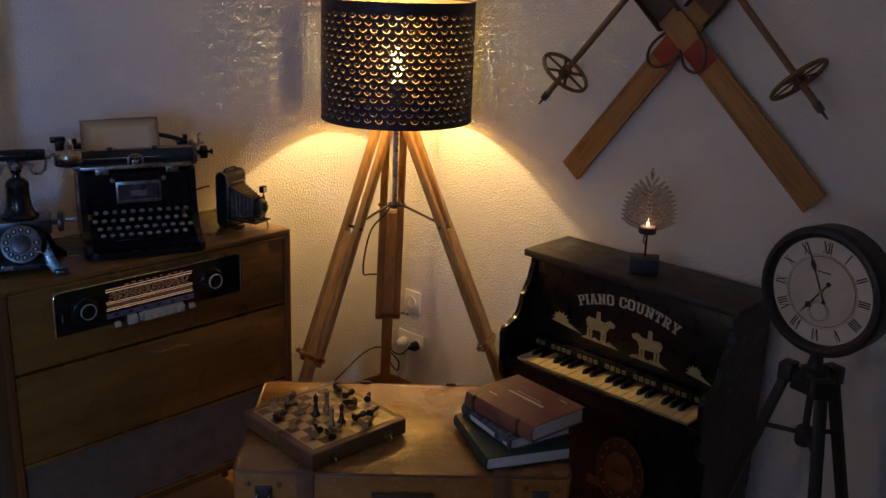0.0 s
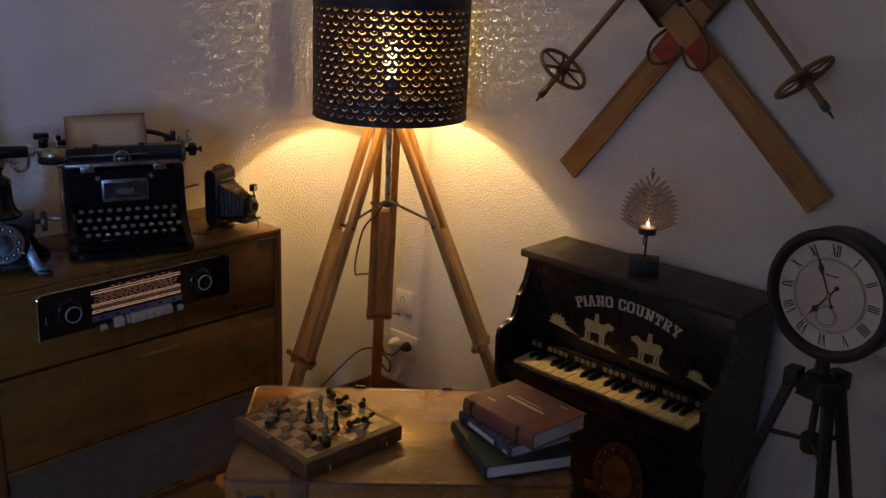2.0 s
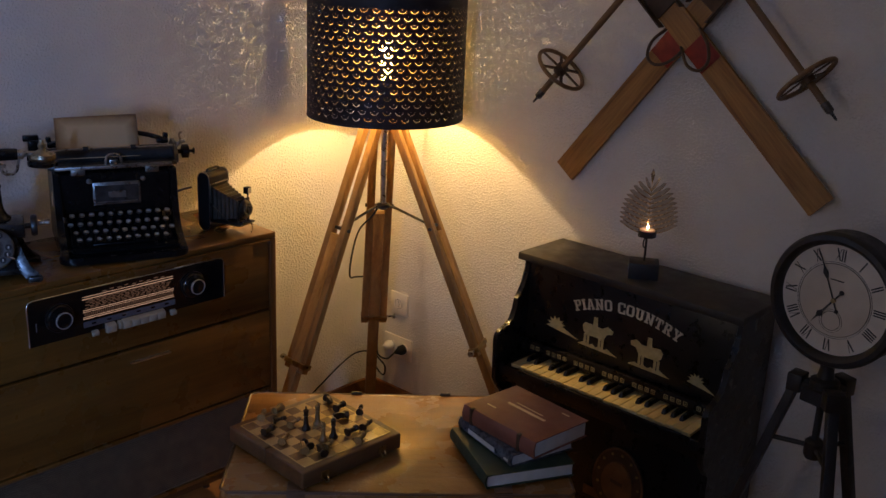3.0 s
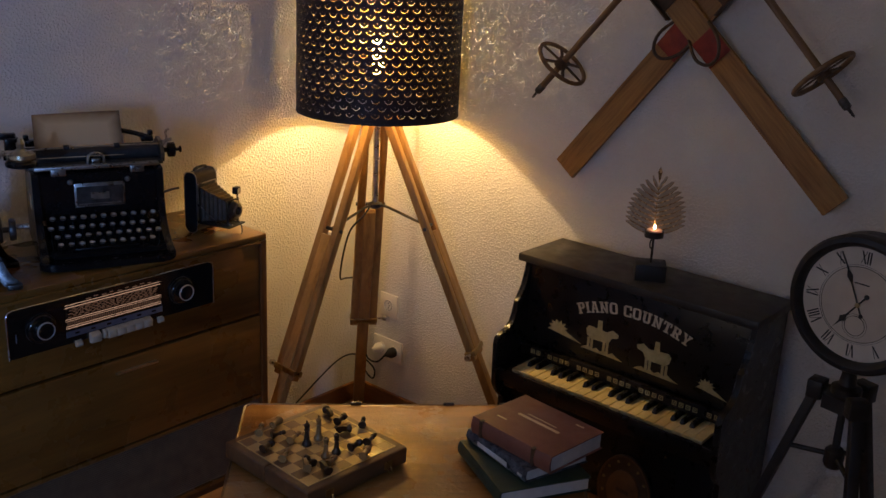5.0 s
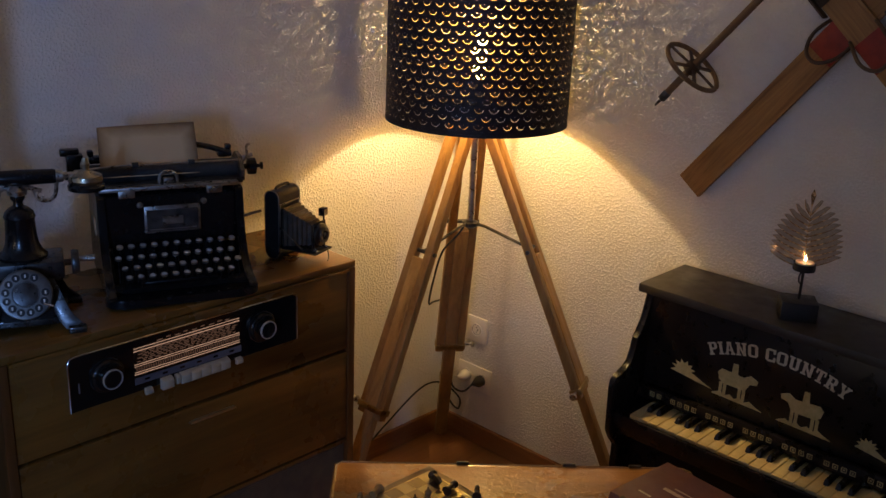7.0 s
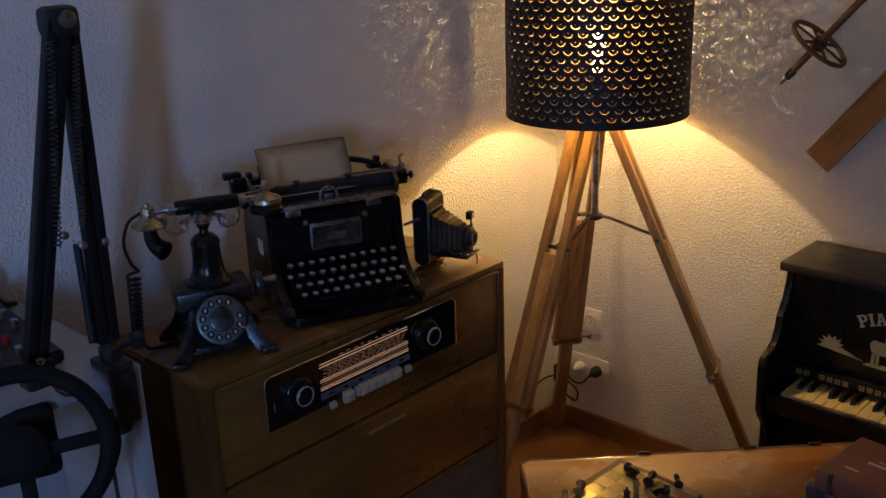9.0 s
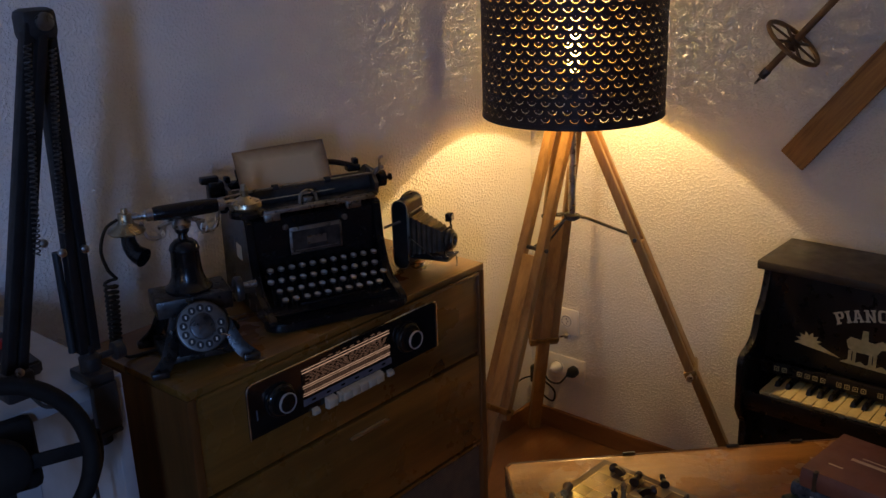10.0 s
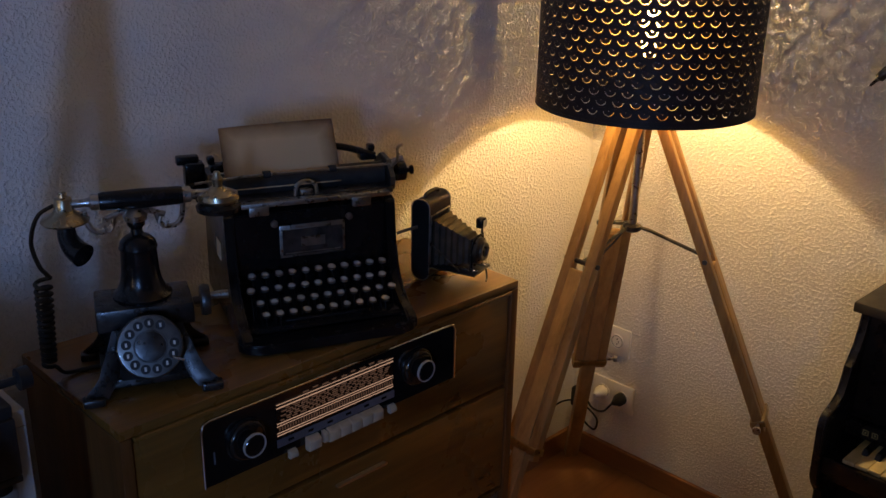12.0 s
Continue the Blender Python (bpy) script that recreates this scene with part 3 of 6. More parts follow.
# heavy slab-serif capitals, one unit high: width and pieces
BOWL = slab((0, 0.36, 0, 0.13), (0.08, 0.28, 0.13, 0.87), (0.28, 0.52, 0.42, 0.55)) + [[(0, 0.87), (0.66, 0.87), (0.54, 1), (0, 1)], [(0.46, 0.55), (0.52, 0.42), (0.66, 0.56), (0.66, 0.87), (0.46, 0.87)]]
GLYPHS = {
    "P": (0.66, BOWL),
    "R": (0.74, BOWL + slab((0.44, 0.74, 0, 0.13)) + [[(0.32, 0.42), (0.50, 0.42), (0.66, 0.13), (0.46, 0.13)]]),
    "I": (0.36, slab((0, 0.36, 0, 0.13), (0.08, 0.28, 0.13, 0.87), (0, 0.36, 0.87, 1))),
    "A": (0.74, slab((0, 0.30, 0, 0.13), (0.44, 0.74, 0, 0.13), (0.20, 0.54, 0.87, 1)) + [[(0.07, 0.13), (0.25, 0.13), (0.37, 0.87), (0.24, 0.87)], [(0.49, 0.13), (0.67, 0.13), (0.50, 0.87), (0.37, 0.87)], [(0.278, 0.30), (0.462, 0.30), (0.443, 0.42), (0.297, 0.42)]]),
    "N": (0.78, slab((0, 0.34, 0, 0.13), (0.08, 0.26, 0.13, 0.87), (0, 0.32, 0.87, 1), (0.52, 0.70, 0, 0.87), (0.44, 0.78, 0.87, 1)) + [[(0.26, 0.55), (0.52, 0), (0.52, 0.32), (0.26, 0.87)]]),
    "O": (0.70, slab((0, 0.20, 0.15, 0.85), (0.50, 0.70, 0.15, 0.85)) + [[(0, 0.85), (0.70, 0.85), (0.56, 1), (0.14, 1)], [(0.14, 0), (0.56, 0), (0.70, 0.15), (0, 0.15)]]),
    "C": (0.66, slab((0, 0.20, 0.15, 0.85), (0.50, 0.66, 0.64, 0.85), (0.50, 0.66, 0.15, 0.36)) + [[(0, 0.85), (0.66, 0.85), (0.66, 1), (0.14, 1)], [(0.14, 0), (0.66, 0), (0.66, 0.15), (0, 0.15)]]),
    "U": (0.76, slab((0, 0.34, 0.87, 1), (0.42, 0.76, 0.87, 1), (0.08, 0.28, 0.16, 0.87), (0.48, 0.68, 0.16, 0.87)) + [[(0.20, 0), (0.56, 0), (0.68, 0.16), (0.08, 0.16)]]),
    "T": (0.66, slab((0, 0.66, 0.86, 1), (0, 0.12, 0.64, 0.86), (0.54, 0.66, 0.64, 0.86), (0.23, 0.43, 0.13, 0.86), (0.13, 0.53, 0, 0.13))),
    "Y": (0.74, slab((0, 0.32, 0.87, 1), (0.42, 0.74, 0.87, 1), (0.27, 0.47, 0.13, 0.42), (0.17, 0.57, 0, 0.13)) + [[(0.06, 0.87), (0.27, 0.42), (0.37, 0.55), (0.27, 0.87)], [(0.47, 0.87), (0.37, 0.55), (0.47, 0.42), (0.68, 0.87)], [(0.27, 0.42), (0.47, 0.42), (0.37, 0.55)]]),
}


def letters(text, wide, high, mat, parent, name, spot):
    """One word, its letters set one by one; spot(u) gives the pose for the advance u."""
    u = 0.0
    for ch in text:
        w, pieces = GLYPHS[ch]
        bm = B()
        m = spot(u + w * wide / 2)
        for poly in pieces:
            prism(bm, [((x - w / 2) * wide, y * high) for x, y in poly], 0, 0.0006, m)
        part(name, bm, mat, parent, smooth=False)
        u += (w + 0.07) * wide


def toy_piano():
    p = thing("toy_piano", pose(-0.03, PY1, 0), "black upright toy piano with yellowed keys and gold print", "toy piano")
    L = PY1 - PY0                      # local: x towards the room is negative, y runs from 0 to -L
    def at(x, y, z):
        return (x + 0.03, y - PY1, z)
    # side cheeks with the stepped S outline, as x, z
    prof = [(-0.035, 0.0), (-0.335, 0.0), (-0.335, 0.05), (-0.300, 0.07), (-0.296, 0.40), (-0.322, 0.425), (-0.336, 0.45), (-0.340, 0.565), (-0.335, 0.583),
            (-0.322, 0.593), (-0.300, 0.597), (-0.290, 0.600), (-0.272, 0.612), (-0.262, 0.635), (-0.258, 0.668), (-0.247, 0.676), (-0.228, 0.705), (-0.217, 0.740), (-0.214, 0.7735), (-0.035, 0.7735)]
    for y in (PY1 - 0.016, PY0):
        bm = B()
        prism(bm, [(x, z) for x, z in prof], 0, 0.016, Matrix(((1, 0, 0, 0.03), (0, 0, 1, y - PY1), (0, 1, 0, 0), (0, 0, 0, 1))))
        bmesh.ops.bevel(bm, geom=[e for e in bm.edges if abs(e.verts[0].co.y - e.verts[1].co.y) < 1e-6], offset=0.002, segments=2, affect="EDGES")
        part("side_cheek", bm, M_BLACK, p)
    def panel(name, x0, x1, z0, z1, bev=0.002, mat=M_BLACK, y0=PY0 + 0.0165, y1=PY1 - 0.0165, label=""):
        bm = B()
        a, b = at(x0, y0, z0), at(x1, y1, z1)
        box(bm, a[0], b[0], a[1], b[1], a[2], b[2], bev)
        return part(name, bm, mat, p, label)
    bm = B()
    a, b = at(-0.238, PY0 - 0.010, 0.774), at(-0.030, PY1 + 0.010, 0.796)
    box(bm, a[0], b[0], a[1], b[1], a[2], b[2], 0.004)
    part("lid", bm, M_LIDBLACK, p, "worn dull black lid")
    board = panel("front_board", -0.212, -0.200, 0.545, 0.773)
    panel("back_board", -0.042, -0.036, 0.02, 0.773)
    panel("lower_panel", -0.262, -0.250, 0.05, 0.44)
    panel("plinth", -0.300, -0.05, 0.0, 0.05)
    panel("key_bed", -0.318, -0.045, 0.445, 0.486, 0.004)
    panel("key_slip", -0.326, -0.3185, 0.462, 0.497, 0.002)
    # music ledge and printed strip behind the keys
    fall = panel("fall_strip", -0.228, -0.2125, 0.512, 0.543, 0.001)
    bm = B()
    for i in range(30):
        if i % 5 == 2:
            continue
        y = PY1 - 0.055 - i * (L - 0.115) / 29
        c = at(-0.2282, y, 0.528)
        mm = Matrix(((0, 0, -1, c[0]), (-1, 0, 0, c[1]), (0, 1, 0, c[2]), (0, 0, 0, 1)))
        for x0, x1, y0, y1 in ((-0.006, 0.006, 0.004, 0.006), (-0.006, 0.006, -0.006, -0.004), (-0.006, -0.0042, -0.004, 0.004), (0.0042, 0.006, -0.004, 0.004), (-0.0018, 0.0018, -0.0018, 0.0018)):
            box(bm, x0, x1, y0, y1, 0.0, 0.0006, 0, mm)
    tagged(part("note_label", bm, M_GOLDPAINT, fall, "row of small gold squares"), kind="stuff")
    # keys
    ky0, ky1 = PY1 - 0.050, PY0 + 0.050
    n = 22
    w = (ky0 - ky1) / n
    rnd = random.Random(7)
    bm = B()
    box(bm, -0.056, 0.056, -w / 2 + 0.0006, w / 2 - 0.0006, -0.009, 0.0, 0.0012, None, 1)
    me = finish(bm, M_IVORY, "white_key")
    for i in range(n):
        ob = new("white_key", me)
        ob.parent = p
        c = at(-0.258, ky0 - (i + 0.5) * w, 0.5035 + rnd.uniform(-0.0008, 0.0006))
        ob.matrix_basis = pose(*c, 0, rnd.uniform(-0.7, 0.3) + (-2.0 if i in (18, 21) else 0), 0)
    bm = B()
    box(bm, -0.035, 0.034, -0.0066, 0.0066, -0.004, 0.0105, 0.002, None, 1)
    for v in bm.verts:
        if v.co.z > 0.005:
            v.co.x = v.co.x * 0.93 + 0.003
            v.co.y *= 0.82
    me = finish(bm, M_BLACK, "black_key")
    for i in range(n - 1):
        if i % 7 in (2, 6):
            continue
        ob = new("black_key", me)
        ob.parent = p
        ob.matrix_basis = pose(*at(-0.238, ky0 - (i + 1) * w, 0.5045), 0, rnd.uniform(-0.8, 0.8), rnd.uniform(-0.8, 0.8))
    # print on the front board: arched lettering and plain gold shapes
    fx = at(-0.2124, 0, 0)[0]
    def on_board(y, z, turn=0.0, lift=0.0):
        c = at(0, y, z)
        return Matrix(((0, 0, -1, fx - lift), (-1, 0, 0, c[1]), (0, 1, 0, c[2]), (0, 0, 0, 1))) @ pose(0, 0, 0, 0, 0, turn)
    yc, R, zc = -1.1746, 0.398, 0.3038
    def arch(start):
        def spot(u):
            a = start - u / R
            return on_board(yc + (R * math.sin(a)), zc + R * math.cos(a), math.degrees(a))
        return spot
    letters("PIANO", 0.0331, 0.0295, M_PALEPRINT, board, "letter", arch(0.41))
    letters("COUNTRY", 0.0340, 0.0295, M_PALEPRINT, board, "letter", arch(0.076))
    def shape(name, poly, y, z, lift=0.0):
        bm = B()
        prism(bm, poly, 0, 0.0005, on_board(y, z, 0, lift))
        part(name, bm, M_GOLDPAINT, board)
    for y, z, s in ((-1.085, 0.625, 1), (-1.243, 0.618, -1)):
        shape("gold_shape", [(s * x, yy) for x, yy in ((-0.044, 0.012), (-0.036, 0.022), (0.018, 0.018), (0.034, 0.028), (0.052, 0.020), (0.050, 0.010), (0.034, 0.006), (0.024, -0.012), (-0.030, -0.012), (-0.040, -0.004))][::s], y, z)
        for x in (-0.034, -0.024, 0.012, 0.022):
            shape("gold_bar", [(s * x - 0.0035, -0.042), (s * x + 0.0035, -0.042), (s * x + 0.0038, -0.010), (s * x - 0.0038, -0.010)], y, z, 0.0003)
        shape("gold_bar", [(-s * 0.004 - 0.008, 0.016), (-s * 0.004 + 0.008, 0.016), (-s * 0.004 + 0.006, 0.044), (-s * 0.004 - 0.006, 0.044)], y, z, 0.0003)
        base = [(-0.055, -0.044), (0.07, -0.048), (0.05, -0.040)] + [(0.05 - i * 0.012, -0.040 + (0.007 if i % 2 else 0.0)) for i in range(1, 8)] + [(-0.05, -0.040)]
        shape("gold_ground", base, y, z, 0.0004)
    for y, z, k in ((-0.955, 0.610, 1.0), (-1.385, 0.590, 0.75)):
        star = []
        for i in range(13):
            a = math.pi * i / 12
            r = (0.032 if i % 2 else 0.020) * k
            star.append((r * math.cos(a), r * math.sin(a) * 0.8))
        shape("gold_tuft", [(-0.034 * k, -0.008), (0.075 * k, -0.022)] + star, y, z)


M_LIDBLACK = worn("scuffed_black_lid", (0.020, 0.018, 0.017), (0.040, 0.037, 0.034), (0.38, 0.6), 0, 10, 240, 0.12)
toy_piano()

M_LEATHER = worn("brown_leather", (0.13, 0.06, 0.022), (0.25, 0.125, 0.05), (0.4, 0.6), 0, 22, 260, 0.3)
M_LEATHER_DK = worn("dark_brown_leather", (0.05, 0.026, 0.012), (0.10, 0.055, 0.026), (0.4, 0.6), 0, 30, 260, 0.3)


def leather_ornament():
    o = thing("leather_ornament", Matrix(((0, 0, -1, -0.266), (-1, 0, 0, -1.232), (0, 1, 0, 0.265), (0, 0, 0, 1))), "dark studded leather horse tack ornament hung on the piano", "leather ornament")
    egg = [(0.076 * math.cos(a) * (1 - 0.08 * math.sin(a)), 0.098 * math.sin(a)) for a in [2 * math.pi * i / 40 for i in range(40)]]
    bm = B(); prism(bm, egg, 0, 0.008); part("backing", bm, M_LEATHER_DK, o)
    bm = B(); prism(bm, [(x * 0.62, y * 0.60) for x, y in egg], 0.0082, 0.014); part("centre_patch", bm, M_LEATHER, o, "lighter leather oval patch")
    bm = B(); prism(bm, [(-0.018, -0.003), (0.018, -0.006), (0.018, 0.004), (-0.018, 0.007)], 0.0142, 0.015); part("mark", bm, M_LEATHER_DK, o)
    bm = B(); tube(bm, [(x * 0.98, y * 0.98, 0.008) for x, y in egg], 0.003, 8, True); part("piping", bm, M_LEATHER, o)
    for i in range(13):
        a = 2 * math.pi * i / 13
        bm = B()
        lathe(bm, [(0.0042, 0), (0.0035, 0.002), (0, 0.0032)], 10, pose(0.062 * math.cos(a), 0.080 * math.sin(a), 0.008))
        part("stud", bm, M_BRASS, o)
    bm = B(); box(bm, -0.105, -0.060, -0.075, -0.050, 0.002, 0.008, 0.002, pose(0, 0, 0, 0, 0, 0)); part("strap", bm, M_LEATHER, o)


leather_ornament()


# ==== candle holder on the piano ====
M_LEAF = worn("thin_gold_leaf_metal", (0.42, 0.28, 0.13), (0.90, 0.70, 0.42), (0.18, 0.34), 0.8, 60, 300, 0.2)


def leaf_film():
    m, n, l, b = node_mat("smoked_amber_film", (0.45, 0.34, 0.24), 0.18, 0.5)
    v = coords(n, l)
    b.inputs["Alpha"].default_value = 0.6
    l.new(ramp(n, l, noise_node(n, l, v, 60, 3), [(0.3, (0.26, 0.19, 0.12)), (0.7, (0.50, 0.38, 0.24))]), b.inputs["Base Color"])
    return m


def candle_holder():
    c = thing("candle_holder", pose(-0.155, -1.172, 0.796, 0, 0, -58), "black candle holder with a golden metal leaf behind the tealight", "candle holder")
    bm = B(); box(bm, -0.038, 0.038, -0.032, 0.032, 0, 0.042, 0.002); part("block", bm, M_BLACKMAT, c, "square black base block")
    bm = B()
    tube(bm, [(0, 0, 0.042), (0, 0, 0.108)], 0.003, 8)
    tube(bm, curve_pts([(-0.002, -0.002, 0.108), (-0.007, -0.002, 0.095), (-0.0065, -0.002, 0.082), (-0.003, -0.001, 0.078)], 10), 0.002, 6)
    part("stem", bm, M_BLACKMAT, c)
    bm = B(); lathe(bm, [(0, 0.108), (0.023, 0.108), (0.0235, 0.112), (0.0235, 0.124), (0.0222, 0.124), (0.0222, 0.115), (0, 0.115)], 32); part("cup", bm, M_BLACKMAT, c, "dark metal candle cup")
    film = leaf_film()
    # leaf: midrib, curved veins and glossy strips between them
    H = 0.164
    bm = B(); tube(bm, [(0, 0.020, 0.104), (0, 0.022, 0.17), (0, 0.026, 0.104 + H)], 0.0016, 6, taper=lambda u: 1.2 - u); leaf = part("leaf", bm, M_LEAF, c, "golden leaf with curved ribs and pointed tips")
    K = 11
    for s in (-1, 1):
        for i in range(K):
            u = (i + 0.3) / K
            z0 = 0.100 + 0.130 * u
            rise = 0.036
            v = (z0 - 0.064) / 0.16
            wd = 0.073 * max(0.1, 1 - ((v - 0.34) / 0.68) ** 2) ** 0.6
            tip = Vector((s * wd, 0.012, z0 + rise))
            mid = Vector((s * wd * 0.62, 0.025, z0 + rise * 0.42))
            root = Vector((0, 0.021 + 0.004 * u, z0))
            pts = curve_pts([root, mid, tip], 8)
            bm = B()
            tube(bm, pts, 0.0017, 6, taper=lambda q: 1.1 - 0.75 * q)
            part("rib", bm, M_LEAF, leaf)
            bm = B()
            lo, hi = [], []
            for k, q in enumerate(pts):
                t = k / 8
                th = 0.0125 * min(1, 0.4 + 3 * t, (1.02 - t) * 3.2) + 0.0006
                lo.append(bm.verts.new(q + Vector((0, 0.0005, -0.001))))
                hi.append(bm.verts.new(q + Vector((0, 0.0012, th))))
            for k in range(8):
                bm.faces.new([lo[k], lo[k + 1], hi[k + 1], hi[k]])
            part("leaflet", bm, film, leaf)
    bm = B(); prism(bm, [(-0.0055, 0), (0, -0.030), (0.0055, 0), (0, 0.014)], 0, 0.001, pose(0, 0.027, 0.102 + H, 90, 0, 0)); part("leaf_tip", bm, M_LEAF, leaf)
    t = thing("tealight", c.matrix_basis @ pose(0, 0, 0.1152), "small lit tealight with pale wax", "candle")
    bm = B(); lathe(bm, [(0, 0), (0.0195, 0), (0.0195, 0.011), (0.0175, 0.0105), (0, 0.010)], 28); part("wax", bm, M_WAX, t)
    bm = B(); rod(bm, (0, 0, 0.0095), (0, 0, 0.014), 0.0008, n=6); part("wick", bm, M_RUBBER, t)
    bm = B(); lathe(bm, [(0, 0.012), (0.0026, 0.0145), (0.0032, 0.017), (0.0018, 0.022), (0, 0.026)], 12); part("flame", bm, M_FLAME, t, "small orange flame")


M_WAX = worn("candle_wax", (0.72, 0.52, 0.40), (0.82, 0.62, 0.50), (0.5, 0.6), 0, 40)
M_WAX.node_tree.nodes["Principled BSDF"].inputs["Subsurface Weight"].default_value = 0.3
M_FLAME = glow("flame_glow", (1.0, 0.58, 0.30), 22)
candle_holder()


# ==== skis and poles on the wall ====
M_SKI = wood("old_ski_wood", (0.12, 0.046, 0.010), (0.45, 0.235, 0.068), 2, (0.4, 0.6), 22, 0.3)
M_RED = worn("faded_red_paint", (0.20, 0.018, 0.010), (0.36, 0.035, 0.018), (0.45, 0.65), 0, 30, 250, 0.2)
M_POLE = wood("pole_wood", (0.10, 0.055, 0.025), (0.22, 0.13, 0.06), 2, (0.45, 0.6), 22, 0.25)


def ski(y, z, dy, dz, x, length):
    """A ski flat on the wall; local z runs up the ski, local x faces the room."""
    d = Vector((0, dy, dz)).normalized()
    f = Vector((-1, 0, 0))
    s = d.cross(f)
    m = Matrix((f, s, d)).transposed().to_4x4()
    m.translation = (x, y, z)
    t = thing("ski", m, "old wooden ski with a red painted band and leather toe strap", "ski", "crossed skis on the wall")
    bm = B()
    prof = [(-0.036, 0), (0.036, 0), (0.0345, 0.5), (0.036, length - 0.25), (0.028, length - 0.08), (0.010, length), (-0.010, length), (-0.028, length - 0.08), (-0.036, length - 0.25), (-0.0345, 0.5)]
    prism(bm, prof, -0.006, 0.006, Matrix(((0, 0, 1, 0), (1, 0, 0, 0), (0, 1, 0, 0), (0, 0, 0, 1))))
    bmesh.ops.bevel(bm, geom=bm.edges[:], offset=0.0016, segments=2, affect="EDGES")
    part("board", bm, M_SKI, t)
    bm = B()
    box(bm, 0.0062, 0.0072, -0.0335, 0.0335, 0.440, 0.515, 0.0004)
    part("red_band", bm, M_RED, t, "faded red painted band")
    bm = B()
    tube(bm, curve_pts([(0.004, -0.034, 0.53), (0.034, -0.037, 0.475), (0.046, -0.016, 0.440), (0.046, 0.016, 0.440), (0.034, 0.037, 0.475), (0.004, 0.034, 0.53)], 24), 0.0042, 8)
    part("toe_strap", bm, M_LEATHER_DK, t, "dark toe strap loop")
    bm = B()
    box(bm, 0.006, 0.030, -0.040, -0.035, 0.60, 0.76, 0.002)
    box(bm, 0.006, 0.030, 0.035, 0.040, 0.60, 0.76, 0.002)
    box(bm, 0.0065, 0.012, -0.036, 0.036, 0.625, 0.78, 0.002)
    part("binding", bm, M_LEATHER_DK, t, "dark metal and leather binding")
    return t


ski(-0.803, 0.988, -0.616, 0.788, -0.012, 1.45)
ski(-1.553, 1.039, 0.736, 0.676, -0.027, 1.45)


def ski_pole(y, z, dy, dz, x, ring_at, tilt):
    d = Vector((0.015, dy, dz)).normalized()
    m = frame_to((x, y, z), Vector((x, y, z)) + d, (1, 0, 0))
    t = thing("ski_pole", m, "old bamboo ski pole with a leather-spoked round basket", "ski pole", "ski poles on the wall")
    bm = B(); rod(bm, (0, 0, 0.035), (0, 0, 1.15), 0.0085, 0.0095, 14); part("shaft", bm, M_POLE, t)
    bm = B(); lathe(bm, [(0, 0), (0.0028, 0.004), (0.004, 0.022), (0.0098, 0.026), (0.0105, 0.048), (0.0092, 0.050)], 12); part("tip", bm, M_DARKSTEEL, t, "dark steel tip")
    bm = B(); rod(bm, (0, 0, 1.10), (0, 0, 1.21), 0.0125, 0.0115, 14); part("grip", bm, M_LEATHER_DK, t)
    mr = pose(0, 0, ring_at, tilt[0], tilt[1], 0)
    bm = B()
    tube(bm, [mr @ Vector((0.072 * math.cos(a), 0.072 * math.sin(a), 0)) for a in [2 * math.pi * i / 36 for i in range(36)]], 0.0058, 8, True)
    basket = part("basket", bm, M_POLE, t, "round cane basket ring")
    for i in range(6):
        a = 2 * math.pi * (i + 0.25) / 6
        bm = B()
        bar(bm, mr @ Vector((0.006 * math.cos(a), 0.006 * math.sin(a), 0.002)), mr @ Vector((0.072 * math.cos(a), 0.072 * math.sin(a), 0)), 0.009, 0.003, up=(0, 0, 1))
        part("spoke", bm, M_LEATHER_DK, basket)
    bm = B(); ring(bm, 0.0088, 0.017, -0.012, 0.012, 18, mr); part("collar", bm, M_LEATHER_DK, basket)


ski_pole(-0.722, 1.180, -0.647, 0.762, -0.082, 0.135, (0, 0))
ski_pole(-1.577, 1.254, 0.707, 0.707, -0.082, 0.118, (0, 0))


# ==== sockets, plugs and cable in the corner ====
def wall_outlet(y, z, w, h, holes, label):
    o = thing("wall_outlet", Matrix(((0, 0, -1, -0.0005), (-1, 0, 0, y), (0, 1, 0, z), (0, 0, 0, 1))), label, "wall outlet", "wall outlets")
    bm = B(); box(bm, -w / 2, w / 2, -h / 2, h / 2, 0, 0.008, 0.003); plate = part("plate", bm, M_WHITEPL, o)
    for x in holes:
        bm = B(); ring(bm, 0.0185, 0.021, 0.0075, 0.0105, 32, pose(x, 0, 0)); rim = part("socket_ring", bm, M_WHITEPL, plate)
        bm = B(); lathe(bm, [(0.0182, 0.0081), (0.0182, 0.0088), (0, 0.0088)], 28, pose(x, 0, 0)); part("socket_face", bm, M_WHITEPL, plate)
        # dark grey ring paints the shadow line round the socket face
        bm = B(); ring(bm, 0.0160, 0.0175, 0.0089, 0.0094, 32, pose(x, 0, 0)); part("socket_gap_shade", bm, M_DIALGREY, plate)
        for dx, dy in ((0, 0.0075), (0, -0.0075), (0.0045, 0)):
            bm = B(); lathe(bm, [(0.0023, 0.0089), (0.0023, 0.0092), (0, 0.0092)], 10, pose(x + dx, dy, 0)); part("pin_hole", bm, M_RUBBER, plate)


wall_outlet(-0.140, 0.388, 0.080, 0.082, (0.0,), "square white wall outlet with three pin holes")
wall_outlet(-0.140, 0.226, 0.136, 0.080, (-0.031, 0.031), "double white wall outlet with plugs in it")


